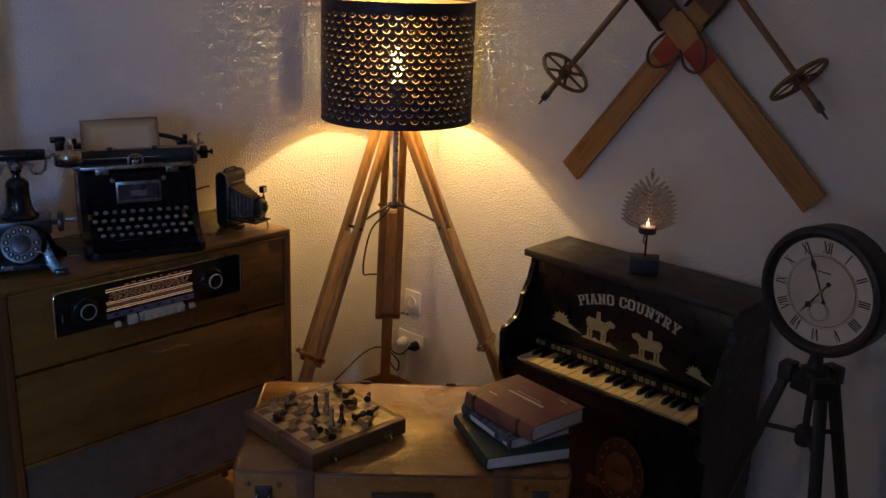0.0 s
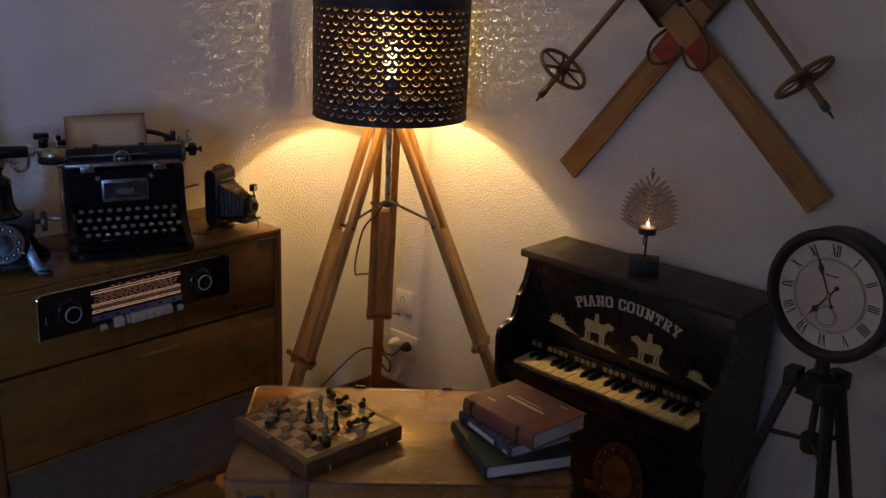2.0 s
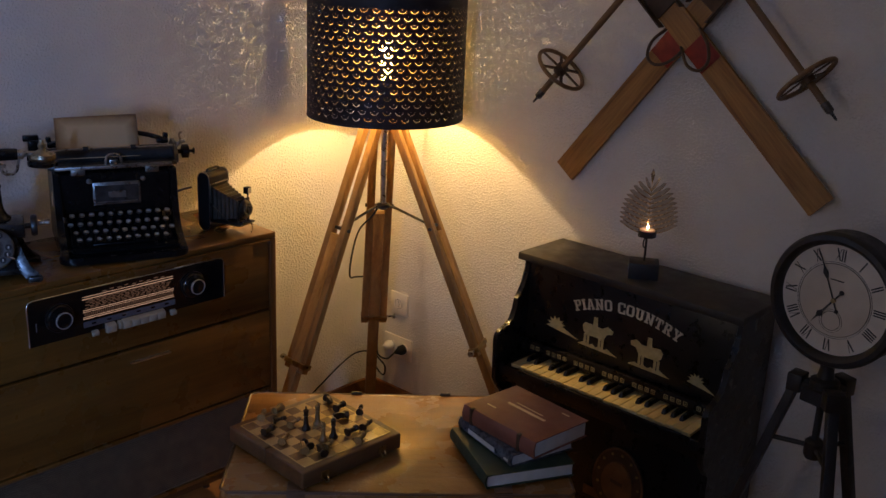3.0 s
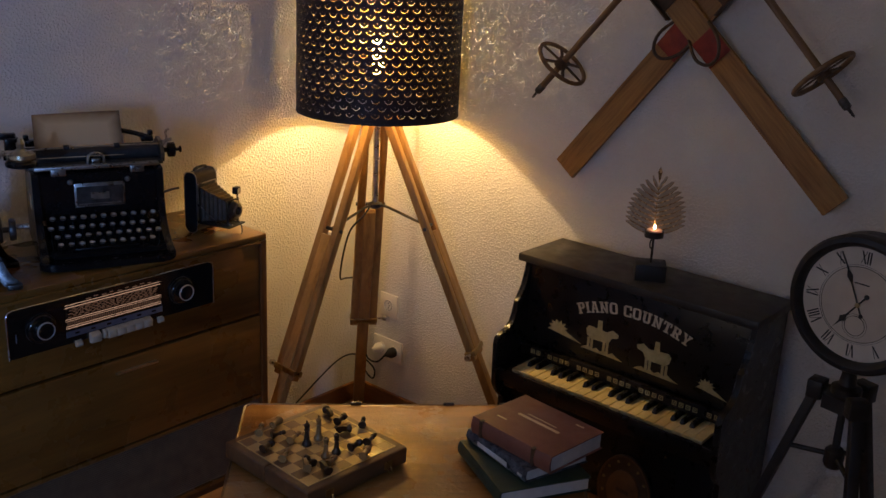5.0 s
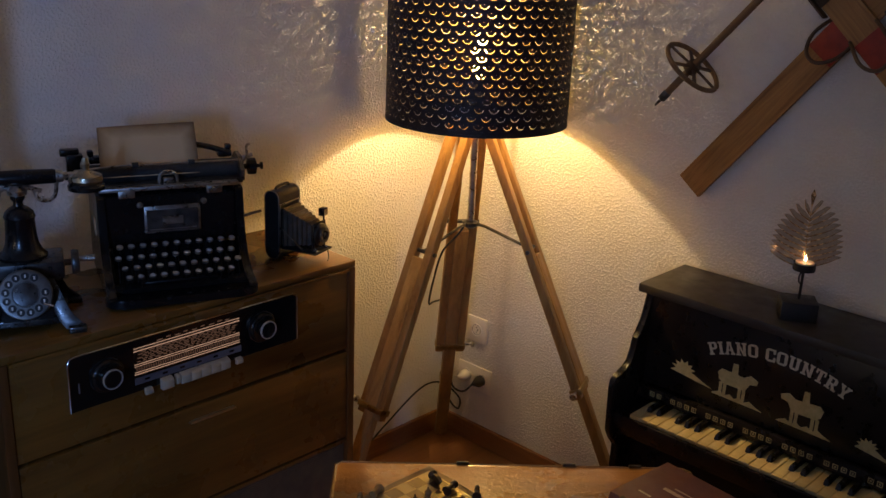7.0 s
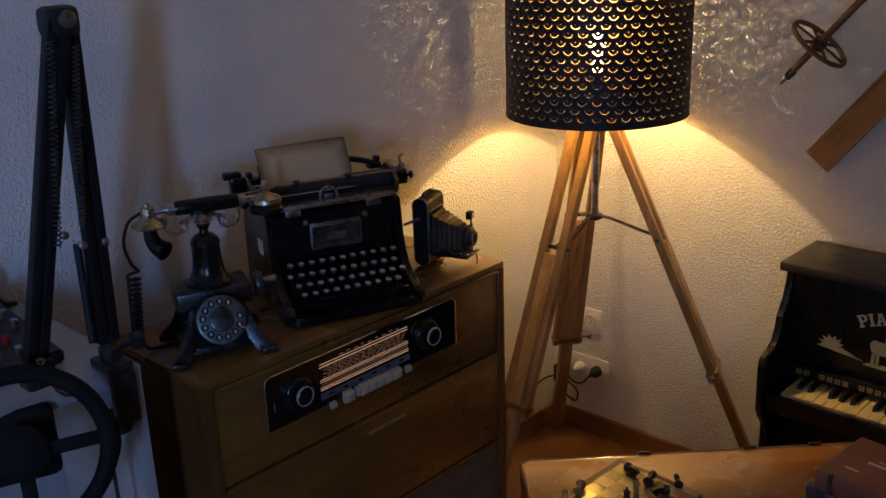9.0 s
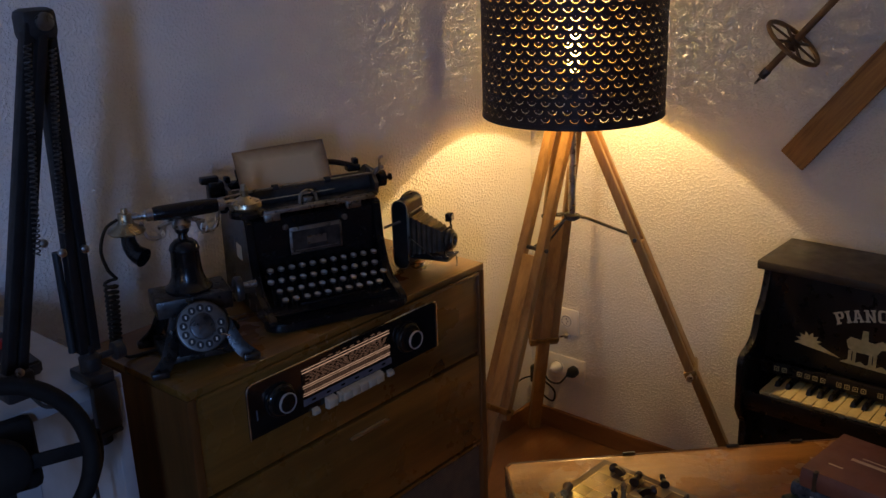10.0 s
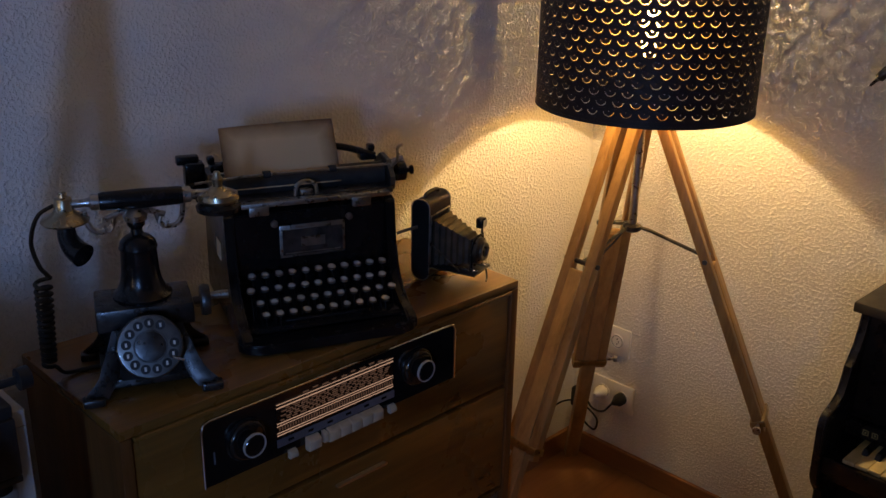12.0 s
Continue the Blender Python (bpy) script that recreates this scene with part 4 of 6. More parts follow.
def plug(y, z, mat, label, cat="plug"):
    o = thing("power_plug", Matrix(((0, 0, -1, -0.0095), (-1, 0, 0, y), (0, 1, 0, z), (0, 0, 0, 1))), label, cat, "plugs in the outlet")
    bm = B(); lathe(bm, [(0.0165, 0), (0.0175, 0.004), (0.0175, 0.016), (0.012, 0.024), (0.008, 0.036), (0.005, 0.040), (0, 0.040)], 20)
    part("body", bm, mat, o)
    return o


plug(-0.109, 0.226, M_WHITEPL, "white round plug in the double outlet")
plug(-0.171, 0.226, M_RUBBER, "black power plug in the double outlet")
cable = thing("lamp_cable", Matrix(), "thin black cable looped behind the lamp leg", "cable")
bm = B()
tube(bm, curve_pts([(-0.050, -0.170, 0.226), (-0.075, -0.155, 0.205), (-0.085, -0.120, 0.215), (-0.050, -0.075, 0.250), (-0.030, -0.045, 0.225), (-0.035, -0.035, 0.175), (-0.040, -0.070, 0.130), (-0.055, -0.120, 0.125), (-0.060, -0.130, 0.165), (-0.075, -0.100, 0.200)], 60), 0.003, 8)
part("cord_loop", bm, M_RUBBER, cable)
bm = B()
tube(bm, curve_pts([(-0.075, -0.100, 0.200), (-0.10, -0.060, 0.210), (-0.16, -0.040, 0.190), (-0.30, -0.035, 0.110), (-0.46, -0.045, 0.030), (-0.62, -0.06, 0.0035), (-0.80, -0.07, 0.0035)], 50), 0.0026, 8)
part("cord_run", bm, M_RUBBER, cable)
bm = B(); box(bm, -0.012, 0.012, -0.010, 0.010, -0.030, 0.030, 0.006, pose(-0.036, -0.036, 0.190)); part("cord_switch", bm, M_RUBBER, cable, "black in-line switch")


# ==== tripod clock ====
M_CLOCKFACE = worn("aged_clock_paper", (0.60, 0.52, 0.41), (0.72, 0.64, 0.52), (0.6, 0.75), 0, 16, 200, 0.05)
M_CLOCKMID = worn("aged_clock_centre", (0.54, 0.45, 0.34), (0.64, 0.55, 0.43), (0.6, 0.75), 0, 16, 200, 0.05)
M_INK = worn("black_ink", (0.012, 0.011, 0.010), (0.03, 0.028, 0.025), (0.6, 0.7))
CLK = Vector((-0.372, -1.736, 0.941))


def tripod_clock():
    c = thing("tripod_clock", pose(CLK.x + 0.03, CLK.y, 0), "round black clock with roman numerals on a tripod", "clock")
    f = Matrix(((0, 0, -1, -0.030), (-1, 0, 0, 0), (0, 1, 0, CLK.z), (0, 0, 0, 1))) @ pose(0, 0, 0, 0, -8, 0)
    R = 0.1395
    bm = B()
    lathe(bm, [(0, -0.060), (R - 0.0105, -0.060), (R - 0.0015, -0.054), (R - 0.001, -0.020), (R, -0.010), (R + 0.001, 0.006), (R - 0.004, 0.014), (R - 0.013, 0.016), (R - 0.021, 0.010), (R - 0.0235, 0.0015), (R - 0.024, -0.002), (0, -0.002)], 72, f)
    part("case", bm, M_BLACKMAT, c, "wide dull black metal case")
    r = R - 0.0245
    bm = B(); lathe(bm, [(r, -0.0018), (r, -0.0008), (0, -0.0008)], 64, f); face = part("dial", bm, M_CLOCKFACE, c, "aged cream dial")
    bm = B(); lathe(bm, [(r * 0.655, -0.0007), (r * 0.655, 0), (0, 0)], 64, f); part("dial_centre", bm, M_CLOCKMID, face)
    bm = B(); ring(bm, r * 0.655, r * 0.665, -0.0006, 0.0003, 64, f); ring(bm, r * 0.69, r * 0.695, -0.0006, 0.0003, 64, f); part("minute_track", bm, M_INK, face)
    # numerals as strokes
    def stroke(q, x0, y0, x1, y1, w):
        d = Vector((x1 - x0, y1 - y0))
        nrm = Vector((-d.y, d.x)).normalized() * w / 2
        prism(q, [(x0 + nrm.x, y0 + nrm.y), (x0 - nrm.x, y0 - nrm.y), (x1 - nrm.x, y1 - nrm.y), (x1 + nrm.x, y1 + nrm.y)], 0.0, 0.0006)
    h, thick, thin = r * 0.22, 0.0028, 0.0011
    words = ["XII", "I", "II", "III", "IIII", "V", "VI", "VII", "VIII", "IX", "X", "XI"]
    wide = {"I": 0.0052, "V": 0.011, "X": 0.011}
    for i, wd in enumerate(words):
        q = B()
        x = -sum(wide[ch] for ch in wd) / 2
        for ch in wd:
            if ch == "I":
                stroke(q, x + 0.0026, -h / 2, x + 0.0026, h / 2, thick)
            elif ch == "V":
                stroke(q, x + 0.001, h / 2, x + 0.0055, -h / 2, thick)
                stroke(q, x + 0.010, h / 2, x + 0.0055, -h / 2, thin)
            else:
                stroke(q, x + 0.001, h / 2, x + 0.010, -h / 2, thick)
                stroke(q, x + 0.010, h / 2, x + 0.001, -h / 2, thin)
            x += wide[ch]
        a = radians(30 * i)
        bmesh.ops.transform(q, matrix=f @ pose(r * 0.835 * math.sin(a), r * 0.835 * math.cos(a), -0.0006, 0, 0, -30 * i), verts=q.verts)
        part("numeral", q, M_INK, face)
    bm = B(); ring(bm, r * 0.17, r * 0.18, 0, 0.0005, 32, f @ pose(0, -r * 0.38, 0)); ring(bm, r * 0.21, r * 0.215, 0, 0.0005, 32, f @ pose(0, -r * 0.38, 0)); part("small_dial", bm, M_INK, face)
    bm = B(); prism(bm, [(-0.015, 0), (0.015, 0), (0.015, 0.0025), (-0.015, 0.0025)], 0, 0.0005, f @ pose(0, r * 0.36, 0)); part("maker_mark", bm, M_INK, face)
    def hand(name, deg, ln, tail, w):
        q = B()
        prism(q, [(-w * 0.4, -tail), (w * 0.4, -tail), (w * 0.4, ln * 0.45), (w * 1.7, ln * 0.60), (w * 0.45, ln * 0.72), (0, ln), (-w * 0.45, ln * 0.72), (-w * 1.7, ln * 0.60), (-w * 0.4, ln * 0.45)], 0.002, 0.003, f @ pose(0, 0, 0, 0, 0, -deg))
        lathe(q, [(w * 1.2, 0.002), (w * 1.2, 0.0032), (0, 0.0032)], 14, f @ pose(0, 0, 0, 0, 0, -deg) @ pose(0, -tail, 0))
        part(name, q, M_INK, c)
    hand("hour_hand", 216, r * 0.62, r * 0.22, 0.0042)
    hand("minute_hand", 335, r * 0.86, r * 0.20, 0.0036)
    bm = B(); lathe(bm, [(0.005, 0.0005), (0.005, 0.005), (0, 0.006)], 16, f); part("hand_hub", bm, M_BRASS, c)
    # neck, head block and legs
    bm = B()
    lathe(bm, [(0.030, 0.742), (0.030, 0.756), (0.018, 0.762), (0.014, 0.785), (0.020, 0.800), (0.022, 0.826), (0, 0.83)], 24)
    box(bm, -0.030, 0.030, -0.034, 0.034, 0.806, 0.822, 0.003)
    part("neck", bm, M_BLACKMAT, c)
    bm = B()
    prism(bm, [(0.050 * math.cos(a), 0.050 * math.sin(a)) for a in [2 * math.pi * i / 6 + 0.3 for i in range(6)]], 0.712, 0.742)
    part("head_block", bm, M_BLACKMAT, c)
    hub = Vector((0, 0, 0.600))
    feet = (Vector((0.005, 0.275, 0)), Vector((-0.186, -0.160, 0)), Vector((0.258, -0.094, 0)))
    for ft in feet:
        d = ft.normalized()
        s = Vector((-d.y, d.x, 0))
        top = d * 0.058 + Vector((0, 0, 0.735))
        end = Vector((ft.x, ft.y, 0))
        bm = B(); box(bm, -0.016, 0.016, -0.020, 0.020, -0.020, 0.020, 0.003, Matrix.Translation(top) @ pose(0, 0, 0, 0, 0, math.degrees(math.atan2(d.y, d.x)))); part("joint", bm, M_BLACKMAT, c)
        mid = top.lerp(end, 0.55)
        bm = B()
        bar(bm, mid, top, 0.020, 0.024, up=s, bevel=0.003)
        leg = part("leg", bm, M_BLACKMAT, c)
        bm = B(); bar(bm, end, top.lerp(end, 0.50), 0.015, 0.017, up=s, bevel=0.002); part("leg_end", bm, M_BLACKMAT, leg)
        bm = B(); bar(bm, mid - (end - top) * 0.03, mid, 0.025, 0.029, up=s, bevel=0.002); part("leg_clamp", bm, M_DARKSTEEL, leg)
        p = top.lerp(end, 0.20)
        bm = B(); rod(bm, hub + d * 0.010, p - d * 0.010, 0.0055, n=10); part("brace", bm, M_BLACKMAT, c)
    bm = B(); lathe(bm, [(0, 0.572), (0.016, 0.574), (0.020, 0.582), (0.020, 0.612), (0.014, 0.618), (0, 0.62)], 20); part("brace_hub", bm, M_BLACKMAT, c)
    bm = B(); rod(bm, (0, 0, 0.615), (0, 0, 0.715), 0.008, n=12); part("centre_post", bm, M_BLACKMAT, c)


tripod_clock()

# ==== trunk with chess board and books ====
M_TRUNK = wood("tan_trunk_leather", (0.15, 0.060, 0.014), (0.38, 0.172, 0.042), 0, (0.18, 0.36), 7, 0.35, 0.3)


def pebbled(mat):
    """Adds the coarse pebbling and cracks of old leather."""
    n, l = mat.node_tree.nodes, mat.node_tree.links
    b = n["Principled BSDF"]
    v = coords(n, l)
    add_bump(n, l, b, noise_node(n, l, v, 75, 3, 0.6, 0.8), 0.55, 0.0022)
    add_bump(n, l, b, noise_node(n, l, v, 12, 3), 0.35, 0.006)


pebbled(M_TRUNK)
# edge leather; also the body, where its dark tone paints in shade
M_TRUNK_EDGE_SHADED = worn("trunk_edge_and_shaded_body_leather", (0.10, 0.044, 0.015), (0.20, 0.095, 0.034), (0.3, 0.5), 0, 24, 240, 0.3)
TRUNK = pose(-0.935, -1.072, 0, 0, 0, -44.6)
TL, TW, TH = 0.690, 0.430, 0.575


def trunk():
    t = thing("trunk", TRUNK, "tan leather travel trunk with straps and metal corners", "trunk")
    a, b = TL / 2, TW / 2
    # same leather as the lid, darkened in colour for the shaded sides
    bm = B(); box(bm, -a, a, -b, b, 0.012, TH - 0.083, 0.012, None, 3); body = part("body", bm, M_TRUNK_EDGE_SHADED, t)
    bm = B(); box(bm, -a - 0.003, a + 0.003, -b - 0.003, b + 0.003, TH - 0.080, TH, 0.014, None, 4)
    for v in bm.verts:
        if v.co.z > TH - 0.004:
            v.co.z -= 0.004 * ((v.co.x / a) ** 4 + (v.co.y / b) ** 4) / 2
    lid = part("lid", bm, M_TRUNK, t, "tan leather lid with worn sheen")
    # stitched piping round the lid
    for z in (TH - 0.006, TH - 0.077):
        c = 0.012
        loop = [(-a + c, -b), (a - c, -b), (a, -b + c), (a, b - c), (a - c, b), (-a + c, b), (-a, b - c), (-a, -b + c)]
        bm = B(); tube(bm, [(x * 1.004, y * 1.006, z) for x, y in loop], 0.0035, 8, True); part("piping", bm, M_TRUNK_EDGE_SHADED, lid)
    for x in (-0.2, 0.205):
        bm = B()
        box(bm, x - 0.018, x + 0.018, -b - 0.007, -b - 0.0035, 0.25, TH - 0.006, 0.001)
        box(bm, x - 0.018, x + 0.018, -b - 0.0045, -b + 0.030, TH - 0.0015, TH + 0.0015, 0.001)
        strap = part("strap", bm, M_TRUNK_EDGE_SHADED, t, "brown leather strap")
        bm = B()
        for x0, x1, z0, z1 in ((-0.023, 0.023, 0.036, 0.040), (-0.023, 0.023, 0.0, 0.004), (-0.023, -0.019, 0.004, 0.036), (0.019, 0.023, 0.004, 0.036)):
            box(bm, x + x0, x + x1, -b - 0.011, -b - 0.0072, 0.40 + z0, 0.40 + z1, 0.001)
        part("buckle", bm, M_BRASS, strap)
    for x in (-a + 0.06, a - 0.06):
        bm = B(); box(bm, x - 0.017, x + 0.017, -b - 0.009, -b - 0.0035, TH - 0.075, TH - 0.035, 0.002); latch = part("latch", bm, M_DARKSTEEL, t, "dark metal latch")
        bm = B(); tube(bm, curve_pts([(x - 0.012, -b - 0.010, TH - 0.052), (x - 0.010, -b - 0.018, TH - 0.062), (x + 0.010, -b - 0.018, TH - 0.062), (x + 0.012, -b - 0.010, TH - 0.052)], 12), 0.0025, 6); part("latch_loop", bm, M_STEEL, latch)
        for s in (-1, 1):
            bm = B(); lathe(bm, [(0.006, 0), (0.005, 0.003), (0, 0.0045)], 12, pose(x + s * 0.032, -b - 0.003, TH - 0.032, 90, 0, 0)); part("rivet", bm, M_BRASS, t)
    bm = B()
    tube(bm, curve_pts([(-0.06, -b - 0.005, TH - 0.050), (-0.045, -b - 0.020, TH - 0.046), (0, -b - 0.026, TH - 0.040), (0.045, -b - 0.020, TH - 0.046), (0.06, -b - 0.005, TH - 0.050)], 20), 0.006, 8)
    part("handle", bm, M_LEATHER_DK, t, "dark leather carrying handle")
    for x in (-0.10, 0.11, 0.24):
        bm = B(); rod(bm, (x - 0.012, b + 0.002, TH - 0.001), (x + 0.012, b + 0.002, TH - 0.001), 0.0030, n=10); part("hinge", bm, M_DARKSTEEL, t)
    for sx in (-1, 1):
        for sy in (-1, 1):
            bm = B()
            box(bm, sx * (a - 0.028), sx * (a + 0.0045), sy * (b - 0.028), sy * (b + 0.0045), 0.004, 0.045, 0.008)
            part("corner_guard", bm, M_TRUNK_EDGE_SHADED, t)


trunk()

M_BOARDFRAME = wood("chess_frame_wood", (0.075, 0.032, 0.012), (0.17, 0.08, 0.03), 0, (0.3, 0.45), 18, 0.1, 0.2)
M_SQ_LIGHT = wood("maple_square", (0.40, 0.25, 0.09), (0.54, 0.36, 0.15), 0, (0.3, 0.42), 26, 0.05, 0.2)
M_SQ_DARK = wood("walnut_square", (0.10, 0.044, 0.014), (0.18, 0.085, 0.03), 0, (0.3, 0.42), 26, 0.05, 0.2)
M_PC_LIGHT = wood("light_chess_wood", (0.24, 0.135, 0.045), (0.40, 0.24, 0.09), 2, (0.3, 0.42), 30, 0.05, 0.3)
M_PC_DARK = wood("dark_chess_wood", (0.016, 0.008, 0.005), (0.045, 0.022, 0.012), 2, (0.25, 0.4), 30, 0.05, 0.3)
CHESS = pose(-1.087, -0.974, TH + 0.0005, 0, 0, -2.5)


def chess_board():
    c = thing("chess_board", CHESS, "wooden folding chess board lying on the trunk", "chess board")
    s, t = 0.128, 0.036
    bm = B(); box(bm, -s, s, -s, -0.0006, 0, t, 0.004, None, 3); half = part("half_box", bm, M_BOARDFRAME, c)
    bm = B(); box(bm, -s, s, 0.0006, s, 0, t, 0.004, None, 3); part("half_box", bm, M_BOARDFRAME, c)
    q, k = 0.0272, 0.0272 / 2 - 0.0001
    for mt, par in ((M_SQ_LIGHT, 0), (M_SQ_DARK, 1)):
        bm = B(); box(bm, -k, k, -k, k, 0, 0.0010)
        me = finish(bm, mt, "square", False)
        for i in range(8):
            for j in range(8):
                if (i + j) % 2 == par:
                    o = new("square", me)
                    o.parent = c
                    o.matrix_basis = pose((i - 3.5) * q, (j - 3.5) * q, t - 0.0002)
    f = 4 * q
    bm = B()
    for x0, x1, y0, y1 in ((-f - 0.003, f + 0.003, f, f + 0.003), (-f - 0.003, f + 0.003, -f - 0.003, -f), (-f - 0.003, -f, -f, f), (f, f + 0.003, -f, f)):
        box(bm, x0, x1, y0, y1, t - 0.0002, t + 0.0009)
    part("inlay_line", bm, M_SQ_LIGHT, c, "pale inlay line")
    for x in (-0.075, 0.075):
        bm = B()
        box(bm, x - 0.010, x + 0.010, -s - 0.0025, -s, 0.008, 0.024, 0.001)
        tube(bm, curve_pts([(x - 0.006, -s - 0.002, 0.012), (x - 0.004, -s - 0.009, 0.004), (x + 0.004, -s - 0.009, 0.004), (x + 0.006, -s - 0.002, 0.012)], 10), 0.0016, 6)
        part("clasp", bm, M_BRASS, c, "small brass clasp")


chess_board()

PIECES = {
    "king": [(0, 0), (0.0095, 0), (0.0098, 0.003), (0.0080, 0.006), (0.0062, 0.008), (0.0052, 0.016), (0.0040, 0.028), (0.0040, 0.031), (0.0062, 0.033), (0.0045, 0.035), (0.0060, 0.044), (0.0030, 0.047), (0.0012, 0.048), (0.0014, 0.053), (0, 0.0535)],
    "queen": [(0, 0), (0.0092, 0), (0.0095, 0.003), (0.0076, 0.006), (0.0060, 0.008), (0.0048, 0.016), (0.0037, 0.026), (0.0058, 0.029), (0.0042, 0.031), (0.0060, 0.040), (0.0036, 0.041), (0.0022, 0.044), (0, 0.045)],
    "bishop": [(0, 0), (0.0086, 0), (0.0088, 0.003), (0.0066, 0.006), (0.0044, 0.012), (0.0033, 0.022), (0.0054, 0.024), (0.0038, 0.026), (0.0050, 0.031), (0.0030, 0.036), (0.0014, 0.038), (0, 0.039)],
    "rook": [(0, 0), (0.0088, 0), (0.0090, 0.003), (0.0070, 0.006), (0.0056, 0.010), (0.0052, 0.020), (0.0070, 0.022), (0.0070, 0.029), (0.0045, 0.029), (0.0045, 0.026), (0, 0.026)],
    "pawn": [(0, 0), (0.0080, 0), (0.0082, 0.003), (0.0060, 0.006), (0.0038, 0.012), (0.0031, 0.017), (0.0050, 0.019), (0.0033, 0.020), (0.0050, 0.025), (0.0040, 0.029), (0, 0.0305)],
}
PIECE_MESH = {}


def chess_piece(kind, dark, x, y, turn=None):
    """A turned piece, upright, or lying along the given heading."""
    key = (kind, dark)
    if key not in PIECE_MESH:
        bm = B()
        lathe(bm, PIECES["bishop" if kind == "knight" else kind], 18)
        if kind == "knight":
            bm.free()
            bm = B()
            lathe(bm, [(0, 0), (0.0088, 0), (0.0090, 0.003), (0.0068, 0.006), (0.0050, 0.010), (0, 0.011)], 18)
            prism(bm, [(-0.006, 0.009), (0.006, 0.009), (0.005, 0.018), (0.0085, 0.021), (0.0080, 0.025), (0.001, 0.032), (-0.002, 0.034), (-0.006, 0.028), (-0.0075, 0.018)], -0.0035, 0.0035, pose(0, 0, 0, 90, 0, 0))
        PIECE_MESH[key] = finish(bm, M_PC_DARK if dark else M_PC_LIGHT, kind)
    z = TH + 0.0376
    ob = new("chess_" + kind, PIECE_MESH[key])
    big = {"king": 0.0092, "queen": 0.0090, "bishop": 0.0084, "rook": 0.0085, "knight": 0.0085, "pawn": 0.0078}[kind]
    ob.matrix_basis = pose(x, y, z) if turn is None else pose(x, y, z + big * 0.93, 0, 86, turn)
    shade = "dark" if dark else "light"
    state = "standing on the board" if turn is None else "fallen over on the board"
    tagged(ob, f"small {shade} wooden chess {kind} {state}", "chess piece", "chess pieces on the board")


for kind, d, x, y in (("king", 1, -1.103, -0.963), ("king", 0, -1.071, -0.962), ("queen", 0, -1.109, -1.025), ("queen", 1, -1.084, -1.028)):
    chess_piece(kind, d, x, y)
LYING = (("rook", 0, -1.085, -0.858, 200), ("knight", 1, -0.984, -0.889, 250), ("rook", 1, -1.006, -0.945, 10), ("knight", 1, -1.004, -0.985, 150), ("pawn", 1, -0.978, -0.992, 40),
         ("bishop", 1, -1.022, -1.049, 15), ("rook", 1, -1.060, -1.042, 0), ("rook", 0, -1.066, -1.083, 25), ("bishop", 0, -1.150, -0.872, 40), ("pawn", 1, -1.138, -0.897, -20),
         ("bishop", 0, -1.126, -0.938, 15), ("rook", 1, -1.186, -0.928, 10), ("bishop", 0, -1.183, -0.983, 30), ("knight", 0, -1.172, -1.043, 60), ("pawn", 1, -1.150, -1.036, 80),
         ("pawn", 0, -1.132, -1.058, 20), ("knight", 1, -1.150, -1.078, 75))
for kind, d, x, y, a in LYING:
    chess_piece(kind, d, x, y, a)

M_PAGES = worn("book_pages", (0.62, 0.60, 0.56), (0.74, 0.72, 0.68), (0.7, 0.85), 0, 40, 400, 0.3)
M_BK_BROWN = worn("brown_book_cloth", (0.20, 0.070, 0.042), (0.28, 0.105, 0.065), (0.40, 0.55), 0, 20, 500, 0.25)
M_BK_BLUE = worn("dark_blue_jacket", (0.020, 0.024, 0.032), (0.13, 0.14, 0.16), (0.22, 0.35), 0, 46, 300, 0.05)
M_BK_GREEN = worn("dark_green_book_cloth", (0.015, 0.034, 0.022), (0.032, 0.06, 0.038), (0.45, 0.6), 0, 20, 500, 0.25)
M_GILT = worn("gilt_print", (0.72, 0.54, 0.32), (0.85, 0.66, 0.42), (0.35, 0.5), 0.1, 60)


def book(m, w, h, t, cover, label):
    """A closed book: local x from the spine to the fore edge, y from foot to head."""
    b = thing("book", m, label, "book", "stack of books on the trunk")
    ct = 0.0028
    for z0, z1 in ((0, ct), (t - ct, t)):
        bm = B(); box(bm, 0.004, w, 0, h, z0, z1, 0.0009); part("cover_board", bm, cover, b)
    bm = B()
    sec = [(0.010, 0), (0.003, 0.0003), (-0.0005, t * 0.22), (-0.002, t * 0.5), (-0.0005, t * 0.78), (0.003, t - 0.0003), (0.010, t), (0.010, t - ct), (0.0045, t - ct), (0.002, t * 0.5), (0.0045, ct), (0.010, ct)]
    prism(bm, sec, 0, h, Matrix(((1, 0, 0, 0), (0, 0, 1, 0), (0, 1, 0, 0), (0, 0, 0, 1))))
    spine = part("spine", bm, cover, b)
    bm = B(); box(bm, 0.005, w - 0.004, 0.003, h - 0.003, ct + 0.0001, t - ct - 0.0001, 0.0006); part("page_block", bm, M_PAGES, b, "pale page block")
    return b, spine


def bars(parent, name, mat, items, z):
    for x0, x1, y0, y1 in items:
        bm = B(); box(bm, x0, x1, y0, y1, z, z + 0.0004); part(name, bm, mat, parent)


Z0 = TH + 0.001
b3, s3 = book(pose(-0.960, -1.338, Z0, 0, 0, -28), 0.194, 0.205, 0.030, M_BK_GREEN, "dark green hardback book under two others")
b2, s2 = book(pose(-0.901, -1.352, Z0 + 0.0302, 0, 0, -15), 0.160, 0.190, 0.027, M_BK_BLUE, "dark blue jacketed book with white lettering")
bars(b2, "print_bar", M_PAGES, [(0.03, 0.09, 0.055, 0.058), (0.05, 0.12, 0.035, 0.038), (0.02, 0.06, 0.10, 0.102)], 0.0271)
